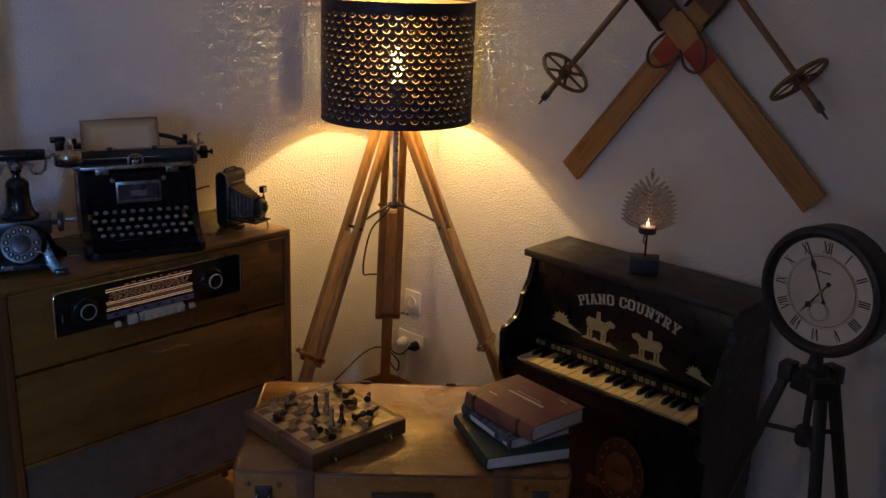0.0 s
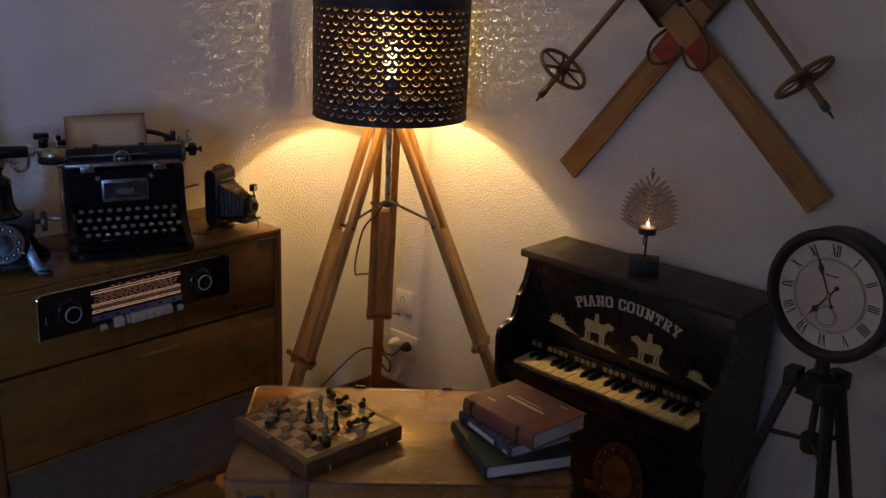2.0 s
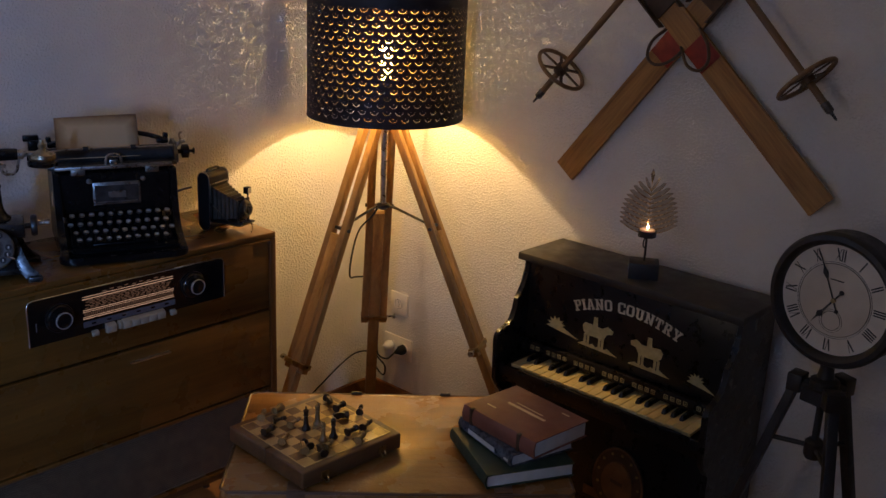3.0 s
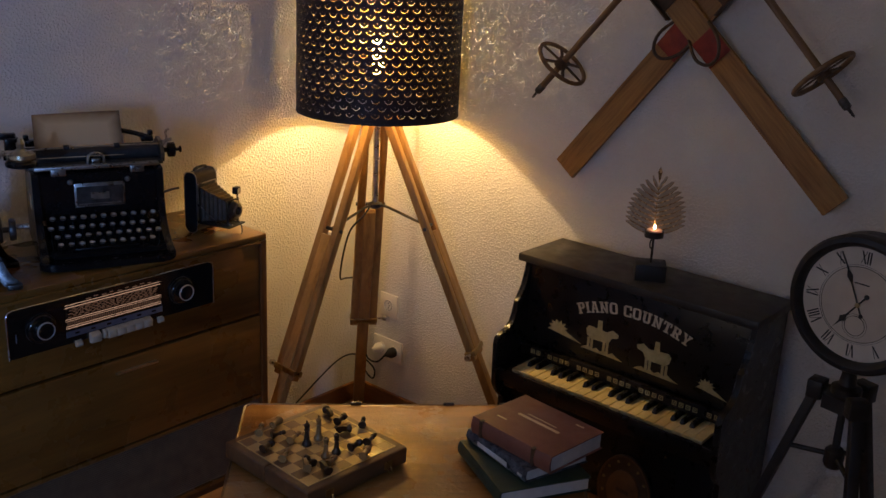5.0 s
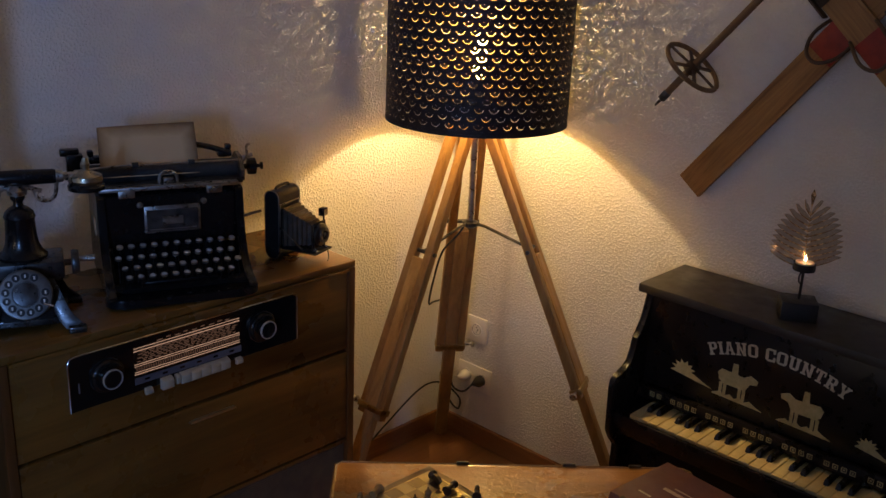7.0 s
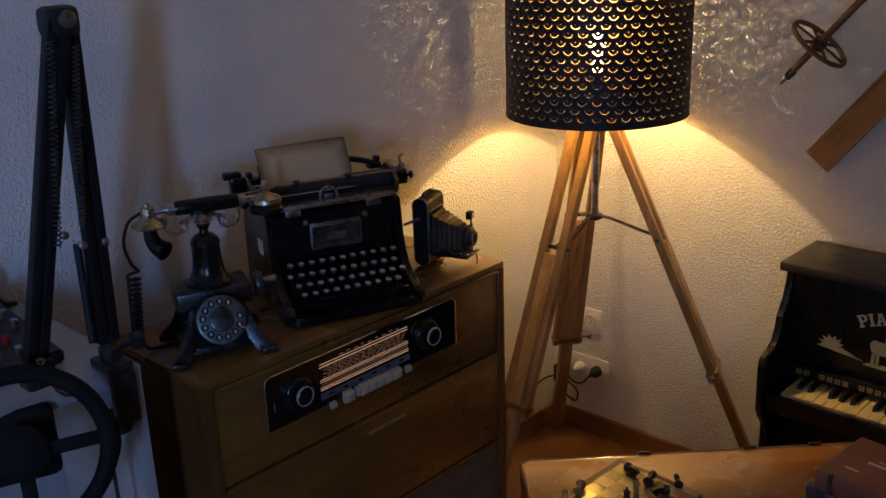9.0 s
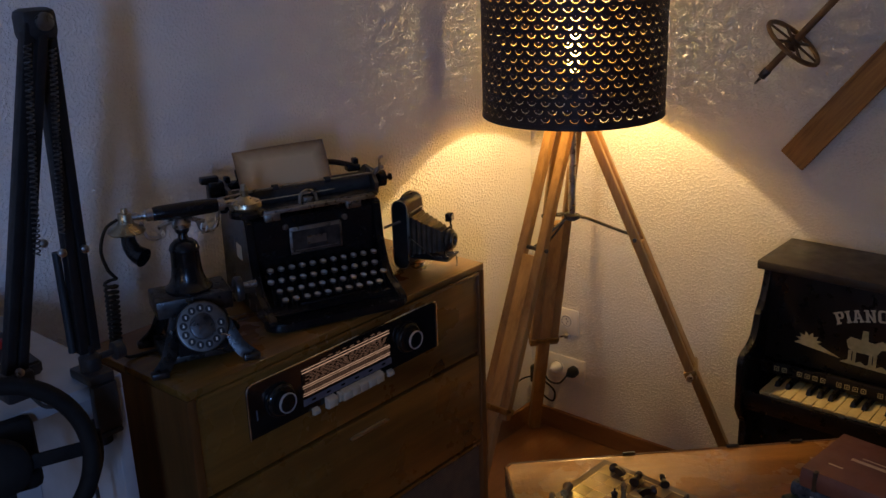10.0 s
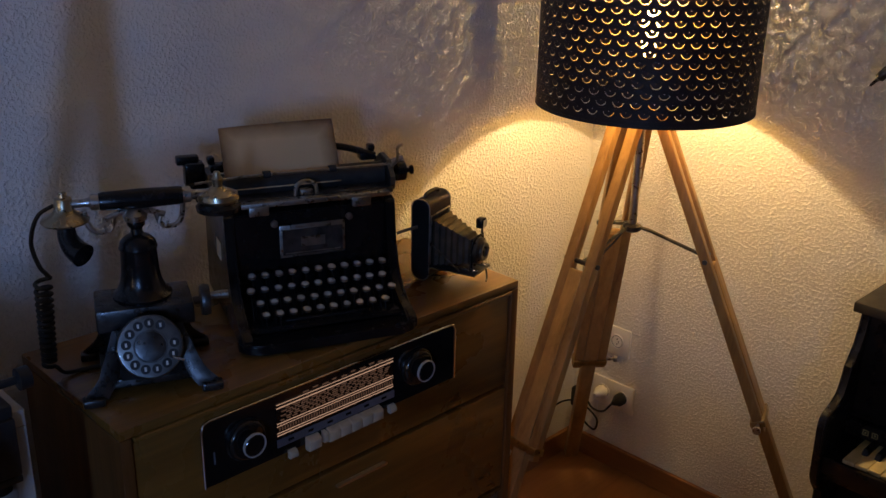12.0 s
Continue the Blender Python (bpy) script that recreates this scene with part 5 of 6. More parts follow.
q = B(); box(q, -0.0032, -0.0024, 0.055, 0.150, 0.008, 0.018); part("title_bar", q, M_PAGES, s2, "bar of white lettering")
q = B(); box(q, -0.0032, -0.0022, 0.008, 0.022, 0.010, 0.015); part("title_bar", q, M_PAGES, s2)
b1, s1 = book(pose(-0.882, -1.392, Z0 + 0.0575, 0, 0, -6), 0.160, 0.208, 0.037, M_BK_BROWN, "reddish brown hardback with gilt print on top")
bars(b1, "gilt_bar", M_GILT, [(0.080, 0.088, 0.052, 0.158), (0.096, 0.099, 0.070, 0.145), (0.042, 0.046, 0.155, 0.180), (0.138, 0.142, 0.035, 0.055)], 0.0371)
for y in (0.040, 0.178):
    q = B(); box(q, -0.0030, 0.0075, y, y + 0.007, 0.001, 0.0378); part("spine_band", q, M_LEATHER_DK, s1)

# ==== typewriter ====
def aged_paper():
    """Old paper, browned and darkened along its edges."""
    m, n, l, b = node_mat("browned_paper", (0.5, 0.42, 0.3), 0.8)
    v = coords(n, l, kind="Generated")
    sep = n.new("ShaderNodeSeparateXYZ")
    l.new(v, sep.inputs[0])
    def calc(op, a, c):
        q = n.new("ShaderNodeMath")
        q.operation = op
        for i, s in enumerate((a, c)):
            if isinstance(s, float):
                q.inputs[i].default_value = s
            else:
                l.new(s, q.inputs[i])
        return q.outputs[0]
    x, z = sep.outputs[0], sep.outputs[2]
    edge = calc("MINIMUM", calc("MINIMUM", x, calc("SUBTRACT", 1.0, x)), calc("MULTIPLY", calc("SUBTRACT", 1.0, z), 0.6))
    edge = calc("ADD", edge, calc("MULTIPLY", calc("SUBTRACT", noise_node(n, l, coords(n, l), 55, 4), 0.5), 0.05))
    l.new(ramp(n, l, edge, [(0.0, (0.12, 0.062, 0.026)), (0.05, (0.34, 0.215, 0.105)), (0.16, (0.62, 0.44, 0.25))]), b.inputs["Base Color"])
    return m


M_PAPER = aged_paper()
M_KEYTOP = worn("key_glass", (0.42, 0.42, 0.40), (0.58, 0.58, 0.55), (0.12, 0.25), 0, 60)
TYPE = pose(-1.160, -0.362, CT, 0, 0, -22)


def typewriter():
    t = thing("typewriter", TYPE, "black antique typewriter with round keys on the cabinet", "typewriter")
    W = 0.142
    def yz(poly, x0, x1, bev, name, mat=M_ENAMEL, parent=t, label=""):
        bm = B()
        prism(bm, poly, x0, x1, Matrix(((0, 0, 1, 0), (1, 0, 0, 0), (0, 1, 0, 0), (0, 0, 0, 1))))
        if bev:
            bmesh.ops.bevel(bm, geom=bm.edges[:], offset=bev, segments=2, affect="EDGES")
        return part(name, bm, mat, parent, label)
    side = [(-0.030, 0.006), (-0.030, 0.022), (-0.022, 0.030), (0.004, 0.036), (0.032, 0.046), (0.052, 0.064), (0.066, 0.090), (0.074, 0.125), (0.078, 0.160), (0.080, 0.192), (0.090, 0.198), (0.250, 0.190), (0.268, 0.150), (0.272, 0.006)]
    for x in (-W, W - 0.016):
        yz(side, x, x + 0.016, 0.003, "side_frame")
    bm = B()
    lip = [(-W - 0.004, 0.0), (-W - 0.004, -0.012)] + [(-W + 0.030 - 0.034 * math.cos(a), -0.014 - 0.026 * math.sin(a)) for a in [math.pi / 2 * i / 6 for i in range(1, 7)]]
    lip += [(-x, y) for x, y in reversed(lip)]
    prism(bm, lip, 0.004, 0.020)
    bmesh.ops.bevel(bm, geom=bm.edges[:], offset=0.003, segments=2, affect="EDGES")
    part("front_skirt", bm, M_ENAMEL, t, "curved black base skirt")
    yz([(0.000, 0.0205), (0.000, 0.028), (0.010, 0.032), (0.03, 0.032), (0.03, 0.0205)], -W + 0.0165, W - 0.0165, 0.003, "front_rail")
    yz([(0.010, 0.004), (0.010, 0.024), (0.262, 0.024), (0.262, 0.004)], -W + 0.0165, W - 0.0165, 0, "base_pan", M_BLACKMAT)
    front = yz([(0.088, 0.085), (0.083, 0.190), (0.100, 0.194), (0.130, 0.190), (0.130, 0.085)], -W + 0.0165, W - 0.0165, 0.002, "front_plate")
    yz([(0.1305, 0.025), (0.1305, 0.150), (0.250, 0.150), (0.255, 0.025)], -W + 0.03, W - 0.03, 0.003, "rear_body", M_ENAMEL)
    for sx in (-1, 1):
        for y in (0.012, 0.25):
            bm = B(); lathe(bm, [(0.013, 0), (0.012, 0.0045), (0, 0.0045)], 14, pose(sx * 0.12, y, -0.001)); part("foot", bm, M_RUBBER, t)
    # name plate
    bm = B(); box(bm, -0.055, 0.055, 0.0795, 0.0835, 0.112, 0.168, 0.002); plate = part("name_plate", bm, M_STEEL, front, "framed metal name plate")
    bm = B(); box(bm, -0.050, 0.050, 0.0785, 0.0796, 0.117, 0.160); part("plate_field", bm, M_DARKSTEEL, plate)
    bm = B(); box(bm, -0.030, 0.030, 0.0775, 0.0786, 0.1625, 0.1655); box(bm, -0.046, 0.046, 0.0775, 0.0786, 0.119, 0.121); box(bm, -0.02, 0.02, 0.0775, 0.0786, 0.130, 0.146); part("plate_mark", bm, M_STEEL, plate)
    for sx in (-1, 1):
        bm = B(); lathe(bm, [(0.0065, 0), (0.0055, 0.004), (0, 0.005)], 14, pose(sx * 0.062, 0.081, 0.172, 90, 0, 0)); part("stud", bm, M_STEEL, front)
        bm = B(); box(bm, sx * 0.085 - 0.016, sx * 0.085 + 0.016, 0.082, 0.092, 0.186, 0.202, 0.002); part("hinge_plate", bm, M_STEEL, front)
    bm = B(); tube(bm, [(W - 0.004, 0.06, 0.140), (W + 0.012, 0.055, 0.146), (W + 0.030, 0.052, 0.150)], 0.0028, 8); part("lever", bm, M_DARKSTEEL, t)
    # key rows
    bm = B(); lathe(bm, [(0.0060, 0), (0.0060, 0.002), (0.0052, 0.0028), (0, 0.0026)], 16); ktop = finish(bm, M_KEYTOP, "key_top")
    bm = B(); ring(bm, 0.0055, 0.0069, -0.0006, 0.0032, 18); kring = finish(bm, M_STEEL, "key_ring")
    bm = B(); box(bm, -0.0009, 0.0009, -0.0015, 0.0015, -0.060, 0); kstem = finish(bm, M_ENAMEL, "key_stem", False)
    for r, (y, z, n, off) in enumerate(((0.004, 0.050, 10, 0.000), (0.022, 0.063, 11, 0.006), (0.040, 0.078, 11, -0.004), (0.058, 0.095, 11, 0.002))):
        for i in range(n):
            x = (i - (n - 1) / 2) * 0.0218 + off
            for nm, me in (("key_top", ktop), ("key_ring", kring)):
                o = new(nm, me)
                o.parent, o.matrix_basis = t, pose(x, y, z, 14, 0, 0)
            o = new("key_stem", kstem)
            o.parent, o.matrix_basis = t, pose(x, y + 0.002, z - 0.001, -22, 0, 0)
            o.scale = (1, 1, (z - 0.028) / 0.060)
    bm = B(); box(bm, -0.070, 0.070, -0.004, 0.004, 0.036, 0.042, 0.003); part("space_bar", bm, M_ENAMEL, t)
    # carriage
    PZ, PYY = 0.218, 0.158
    X = Matrix.Rotation(radians(90), 4, "Y")
    def across(prof, n, name, mat, parent, y=PYY, z=PZ, label=""):
        bm = B(); lathe(bm, prof, n, Matrix.Translation((0, y, z)) @ X); return part(name, bm, mat, parent, label)
    bm = B()
    box(bm, -0.150, 0.150, 0.110, 0.205, 0.196, 0.206, 0.002)
    car = part("carriage_rail", bm, M_DARKSTEEL, t)
    across([(0, -0.145), (0.0205, -0.145), (0.0205, 0.145), (0, 0.145)], 28, "platen", M_RUBBER, car, label="black rubber platen roller")
    across([(0, -0.190), (0.006, -0.190), (0.006, -0.186), (0.015, -0.184), (0.016, -0.170), (0.010, -0.168), (0.006, -0.165), (0.006, -0.1455)], 20, "platen_knob", M_ENAMEL, car)
    across([(0.006, 0.1455), (0.006, 0.168), (0.010, 0.169), (0.0175, 0.171), (0.0175, 0.186), (0.013, 0.188), (0.004, 0.189), (0.004, 0.197), (0.008, 0.198), (0.008, 0.202), (0, 0.202)], 20, "platen_knob", M_ENAMEL, car, label="ribbed black platen knob")
    for sx in (-1, 1):
        bm = B()
        prism(bm, [(0.115, 0.200), (0.112, 0.222), (0.135, 0.246), (0.170, 0.250), (0.200, 0.232), (0.205, 0.200)], sx * 0.150 - 0.004, sx * 0.150 + 0.004, Matrix(((0, 0, 1, 0), (1, 0, 0, 0), (0, 1, 0, 0), (0, 0, 0, 1))))
        part("carriage_end", bm, M_DARKSTEEL, car)
        bm = B()
        box(bm, sx * 0.128 - 0.014, sx * 0.128 + 0.014, 0.176, 0.200, 0.236, 0.250, 0.003)
        box(bm, sx * 0.138 - 0.006, sx * 0.138 + 0.006, 0.188, 0.206, 0.248, 0.260, 0.003)
        part("margin_stop", bm, M_ENAMEL, car)
    bm = B(); tube(bm, curve_pts([(0.152, 0.13, 0.235), (0.160, 0.118, 0.250), (0.158, 0.112, 0.272), (0.164, 0.106, 0.278)], 10), 0.0028, 8); tube(bm, [(0.150, 0.14, 0.240), (0.175, 0.13, 0.250)], 0.004, 8); part("return_lever", bm, M_STEEL, car)
    bm = B()
    box(bm, -0.186, -0.154, 0.150, 0.178, 0.222, 0.262, 0.004)
    box(bm, -0.196, -0.160, 0.166, 0.186, 0.256, 0.270, 0.003)
    box(bm, -0.176, -0.150, 0.120, 0.150, 0.206, 0.228, 0.004)
    part("carriage_bracket", bm, M_ENAMEL, car, "black bracket at the carriage end")
    bm = B(); tube(bm, curve_pts([(0.070, 0.196, 0.262), (0.100, 0.190, 0.256), (0.140, 0.176, 0.244)], 8), 0.006, 8); part("paper_guide", bm, M_ENAMEL, car)
    bm = B(); tube(bm, [(-0.175, 0.128, 0.236), (-0.10, 0.131, 0.240), (0.150, 0.131, 0.240)], 0.0022, 8); part("paper_bail", bm, M_STEEL, car, "thin steel paper bail")
    for x in (-0.06, 0.05):
        bm = B(); lathe(bm, [(0, -0.006), (0.006, -0.006), (0.006, 0.006), (0, 0.006)], 14, Matrix.Translation((x, 0.132, 0.240)) @ X); part("bail_roller", bm, M_RUBBER, car)
    yz([(0.176, 0.206), (0.174, 0.228), (0.205, 0.268), (0.209, 0.266), (0.184, 0.226), (0.186, 0.206)], -0.118, 0.062, 0, "paper_table", M_ENAMEL, car)
    bm = B()
    box(bm, -0.135, 0.135, 0.086, 0.106, 0.1985, 0.2065, 0.0015)
    part("top_scale", bm, M_STEEL, t, "dull steel scale bar")
    bm = B()
    tube(bm, curve_pts([(-0.018, 0.112, 0.205), (-0.015, 0.114, 0.222), (0, 0.116, 0.228), (0.015, 0.114, 0.222), (0.018, 0.112, 0.205)], 14), 0.0035, 8)
    box(bm, -0.010, 0.010, 0.108, 0.120, 0.205, 0.216, 0.002)
    part("type_guide", bm, M_STEEL, t)
    for sx in (-1, 1):
        bm = B(); lathe(bm, [(0, 0), (0.032, 0), (0.032, 0.004), (0.028, 0.006), (0.006, 0.006), (0.005, 0.014), (0, 0.014)], 28, pose(sx * 0.085, 0.170, 0.152)); part("ribbon_spool", bm, M_DARKSTEEL, t)
    # gilt transfer on the side
    bm = B(); box(bm, -W - 0.0012, -W - 0.0002, 0.12, 0.155, 0.105, 0.135); part("gilt_mark", bm, M_GILT, t)


typewriter()


def paper_sheet():
    ob = thing("paper_sheet", TYPE, "browned blank sheet of paper in the typewriter", "paper")
    bm = B()
    n, x0, x1 = 14, -0.124, 0.068
    prev = None
    rows = []
    for i in range(n + 1):
        u = i / n
        y = 0.1365 + 0.052 * u + 0.012 * u * u
        z = 0.216 + 0.089 * u
        rows.append([bm.verts.new((x0 + (x1 - x0) * k / 10 + 0.003 * (u - 0.5), y + 0.003 * math.sin(k / 10 * math.pi) * u - 0.002 * (1 if k in (0, 10) else 0) * u, z + 0.004 * u * k / 10)) for k in range(11)])
    for a, b in zip(rows, rows[1:]):
        for k in range(10):
            bm.faces.new([a[k], a[k + 1], b[k + 1], b[k]])
    r = bmesh.ops.extrude_face_region(bm, geom=bm.faces[:])
    for v in [g for g in r["geom"] if isinstance(g, bmesh.types.BMVert)]:
        v.co.y += 0.0004
    part("sheet", bm, M_PAPER, ob)


paper_sheet()

# ==== folding camera ====
M_GRAIN = worn("black_grained_leather", (0.008, 0.008, 0.008), (0.020, 0.019, 0.018), (0.35, 0.5), 0, 90, 420, 0.5)


M_BELLOWS = worn("worn_bellows_leather", (0.022, 0.016, 0.011), (0.085, 0.058, 0.033), (0.4, 0.55), 0, 45, 420, 0.4)


def folding_camera():
    c = thing("folding_camera", pose(-0.847, -0.272, CT, 0, 0, 18), "black antique folding bellows camera standing upright", "camera")
    bm = B()
    hw, hh, hd = 0.041, 0.077, 0.0180
    outl = []
    for cx, cy, a0 in ((hd - 0.015, hh - 0.015, 0), (-(hd - 0.015), hh - 0.015, 90), (-(hd - 0.015), -(hh - 0.015), 180), (hd - 0.015, -(hh - 0.015), 270)):
        for k in range(6):
            a = radians(a0 + 18 * k)
            outl.append((cx + 0.015 * math.cos(a), hh + 0.001 + cy + 0.015 * math.sin(a)))
    prism(bm, outl, -hw, hw, Matrix(((0, 0, 1, 0), (1, 0, 0, 0), (0, 1, 0, 0), (0, 0, 0, 1))))
    bmesh.ops.bevel(bm, geom=[e for e in bm.edges if abs(e.verts[0].co.x - e.verts[1].co.x) < 1e-6], offset=0.002, segments=2, affect="EDGES")
    body = part("body", bm, M_GRAIN, c)
    bm = B()
    for x in (-hw - 0.0006, hw - 0.0014):
        loop = [(x + 0.001, y * 1.004, z) for y, z in outl]
        tube(bm, loop, 0.0013, 6, True)
    part("metal_edge", bm, M_STEEL, body)
    # front frame
    bm = B()
    for x0, x1, z0, z1 in ((-0.038, 0.038, 0.124, 0.127), (-0.038, 0.038, 0.024, 0.027), (-0.038, -0.035, 0.027, 0.124), (0.035, 0.038, 0.027, 0.124)):
        box(bm, x0, x1, -hd - 0.002, -hd, z0, z1, 0.0006)
    part("front_frame", bm, M_STEEL, body)
    bm = B(); tube(bm, curve_pts([(-0.024, 0.0, 0.155), (-0.022, 0.0, 0.160), (-0.008, 0.0, 0.162), (0.008, 0.0, 0.162), (0.022, 0.0, 0.160), (0.024, 0.0, 0.155)], 16), 0.0034, 8); part("strap_handle", bm, M_GRAIN, c)
    # bellows: alternating frames
    bm = B()
    n = 13
    prev = None
    for i in range(n + 1):
        u = i / n
        k = 1.0 if i % 2 else 0.90
        w, h = (0.034 - 0.015 * u) * k, (0.046 - 0.023 * u) * k
        y, zc = -hd - 0.002 - 0.072 * u, 0.075 - 0.011 * u
        r = [bm.verts.new((sx * w, y, zc + sz * h)) for sx, sz in ((-1, -1), (1, -1), (1, 1), (-1, 1))]
        if prev:
            for j in range(4):
                bm.faces.new([prev[j], prev[(j + 1) % 4], r[(j + 1) % 4], r[j]])
        prev = r
    part("bellows", bm, M_BELLOWS, c, "pleated worn brown-black leather bellows", smooth=False)
    yb = -hd - 0.076
    bm = B(); box(bm, -0.024, 0.024, yb - 0.004, yb, 0.036, 0.092, 0.002); lb = part("lens_board", bm, M_ENAMEL, c)
    f = pose(0, yb - 0.004, 0.064, 90, 0, 0)
    bm = B(); lathe(bm, [(0.025, 0), (0.025, 0.006), (0.018, 0.010), (0.017, 0.014), (0.011, 0.014), (0.010, 0.010), (0, 0.010)], 32, f); part("shutter_ring", bm, M_DARKSTEEL, lb)
    bm = B(); lathe(bm, [(0.0098, 0.0105), (0.006, 0.0125), (0, 0.013)], 24, f); part("lens", bm, M_GLOSSBLK, lb, "dark glass lens")
    bm = B(); box(bm, 0.014, 0.032, yb - 0.004, yb + 0.010, 0.100, 0.118, 0.002); tube(bm, [(0.018, yb - 0.002, 0.091), (0.021, yb, 0.102)], 0.002, 6); part("view_finder", bm, M_ENAMEL, lb)
    bm = B(); box(bm, 0.016, 0.030, yb - 0.0052, yb - 0.0042, 0.102, 0.116); part("finder_window", bm, M_CHROME, lb)
    # drop bed with rails and leg
    bm = B(); box(bm, -0.034, 0.034, yb - 0.014, -hd - 0.001, 0.024, 0.028, 0.001); bed = part("drop_bed", bm, M_GRAIN, c)
    for x in (-0.018, 0.018):
        bm = B(); box(bm, x - 0.002, x + 0.002, yb - 0.012, -hd - 0.002, 0.0282, 0.032, 0.0005); part("rail", bm, M_CHROME, bed)
        bm = B(); box(bm, x * 1.15 - 0.002, x * 1.15 + 0.002, yb - 0.004, yb + 0.003, 0.0282, 0.060, 0.0005); part("standard", bm, M_DARKSTEEL, bed)
    for x in (-0.033, 0.033):
        bm = B(); tube(bm, [(x, -hd - 0.002, 0.070), (x, yb + 0.018, 0.030)], 0.0018, 6); part("strut", bm, M_DARKSTEEL, bed)
    bm = B(); tube(bm, curve_pts([(0.020, yb - 0.011, 0.024), (0.021, yb - 0.013, 0.012), (0.019, yb - 0.014, 0.003), (0.012, yb - 0.016, 0.0015)], 10), 0.0016, 6); part("bed_leg", bm, M_DARKSTEEL, bed)


folding_camera()

# ==== telephone ====
PHONE = pose(-1.431, -0.284, CT, 0, 0, -24)


M_DIALMETAL = worn("brushed_pewter_dial", (0.15, 0.15, 0.145), (0.26, 0.26, 0.25), (0.3, 0.45), 0.9, 40, 300, 0.08)


def telephone():
    t = thing("telephone", PHONE, "antique style telephone with rotary dial and brass handset", "telephone")
    bm = B(); box(bm, -0.068, 0.068, -0.060, 0.060, 0.012, 0.026, 0.003); base = part("base_plate", bm, M_PEWTER, t)
    bm = B()
    prism(bm, [(-0.066, 0.024), (-0.044, 0.092), (0.052, 0.092), (0.060, 0.024)], -0.046, 0.046, Matrix(((0, 0, 1, 0), (1, 0, 0, 0), (0, 1, 0, 0), (0, 0, 0, 1))))
    bmesh.ops.bevel(bm, geom=bm.edges[:], offset=0.005, segments=2, affect="EDGES")
    part("body", bm, M_ENAMEL, t)
    bm = B(); box(bm, -0.067, 0.067, -0.038, 0.048, 0.088, 0.122, 0.004); part("upper_box", bm, M_PEWTER, t, "dark metal upper box")
    for sx in (-1, 1):
        for sy in (-1, 1):
            bm = B()
            pts = curve_pts([(sx * 0.040, sy * 0.046, 0.090), (sx * 0.050, sy * 0.056, 0.062), (sx * 0.062, sy * 0.066, 0.030), (sx * 0.078, sy * 0.074, 0.010)], 14)
            prev = None
            for i, p in enumerate(pts):
                wv = 0.011 + 0.006 * (i / 14) ** 2
                r = [bm.verts.new(p + Vector(d)) for d in ((-wv, 0, -0.004), (wv, 0, -0.004), (wv * 0.7, 0, 0.005), (-wv * 0.7, 0, 0.005))]
                if prev:
                    for j in range(4):
                        bm.faces.new([prev[j], prev[(j + 1) % 4], r[(j + 1) % 4], r[j]])
                else:
                    bm.faces.new(r)
                prev = r
            bm.faces.new(prev)
            box(bm, sx * 0.080 - 0.015, sx * 0.080 + 0.015, sy * 0.075 - 0.010, sy * 0.075 + 0.010, 0.0, 0.012, 0.003)
            part("claw_foot", bm, M_PEWTER, t, "curved pewter foot")
    bm = B()
    lathe(bm, [(0, 0.121), (0.041, 0.121), (0.042, 0.127), (0.034, 0.134), (0.029, 0.146), (0.0265, 0.160), (0.025, 0.192), (0.027, 0.197), (0.024, 0.206), (0.017, 0.213), (0.009, 0.217), (0.008, 0.224), (0.0125, 0.230), (0.0125, 0.236), (0.008, 0.242), (0, 0.242)], 36, pose(0, 0.008, 0))
    part("pedestal", bm, M_ENAMEL, t, "black bell-shaped pedestal")
    # dial
    d = pose(0.0, -0.078, 0.080, 66, 0, 0) @ Matrix.Scale(0.93, 4)
    bm = B(); lathe(bm, [(0.046, -0.010), (0.048, 0), (0.046, 0.004), (0.040, 0.005), (0, 0.005)], 48, d); dial = part("dial", bm, M_DIALMETAL, t, "pewter rotary dial")
    bm = B(); lathe(bm, [(0.022, 0.005), (0.022, 0.007), (0.020, 0.0076), (0, 0.0076)], 32, d); part("dial_centre", bm, M_DARKSTEEL, dial)
    bm = B(); ring(bm, 0.0225, 0.0245, 0.005, 0.0075, 32, d); part("dial_ring", bm, M_DARKSTEEL, dial)
    for i in range(12):
        a = radians(60 + 27.5 * i)
        mm = d @ pose(0.0345 * math.cos(a), 0.0345 * math.sin(a), 0)
        bm = B(); lathe(bm, [(0.0072, 0.0048), (0.0072, 0.0056), (0, 0.0056)], 18, mm); hole = part("finger_hole", bm, M_RUBBER, dial)
        bm = B(); box(bm, -0.0016, 0.0016, -0.003, 0.003, 0.0057, 0.0062, 0, mm); part("digit_bar", bm, M_WHITEPL, hole)
    bm = B(); tube(bm, [d @ Vector((0.030, -0.020, 0.008)), d @ Vector((0.046, -0.026, 0.010))], 0.0018, 6); part("finger_stop", bm, M_CHROME, dial)
    # crank on the side
    bm = B(); lathe(bm, [(0, 0), (0.006, 0), (0.006, 0.012), (0.022, 0.013), (0.024, 0.018), (0.022, 0.026), (0, 0.027)], 24, Matrix.Translation((0.067, 0.005, 0.105)) @ Matrix.Rotation(radians(90), 4, "Y")); crank = part("crank", bm, M_DARKSTEEL, t)
    bm = B(); rod(bm, (0.094, 0.005, 0.110), (0.120, 0.005, 0.110), 0.005, 0.007, 12); part("crank_knob", bm, M_STEEL, crank)
    # cradle hooks
    bm = B()
    tube(bm, [(-0.040, 0.008, 0.262), (-0.018, 0.008, 0.270), (0.018, 0.008, 0.270), (0.040, 0.008, 0.262)], 0.0042, 8)
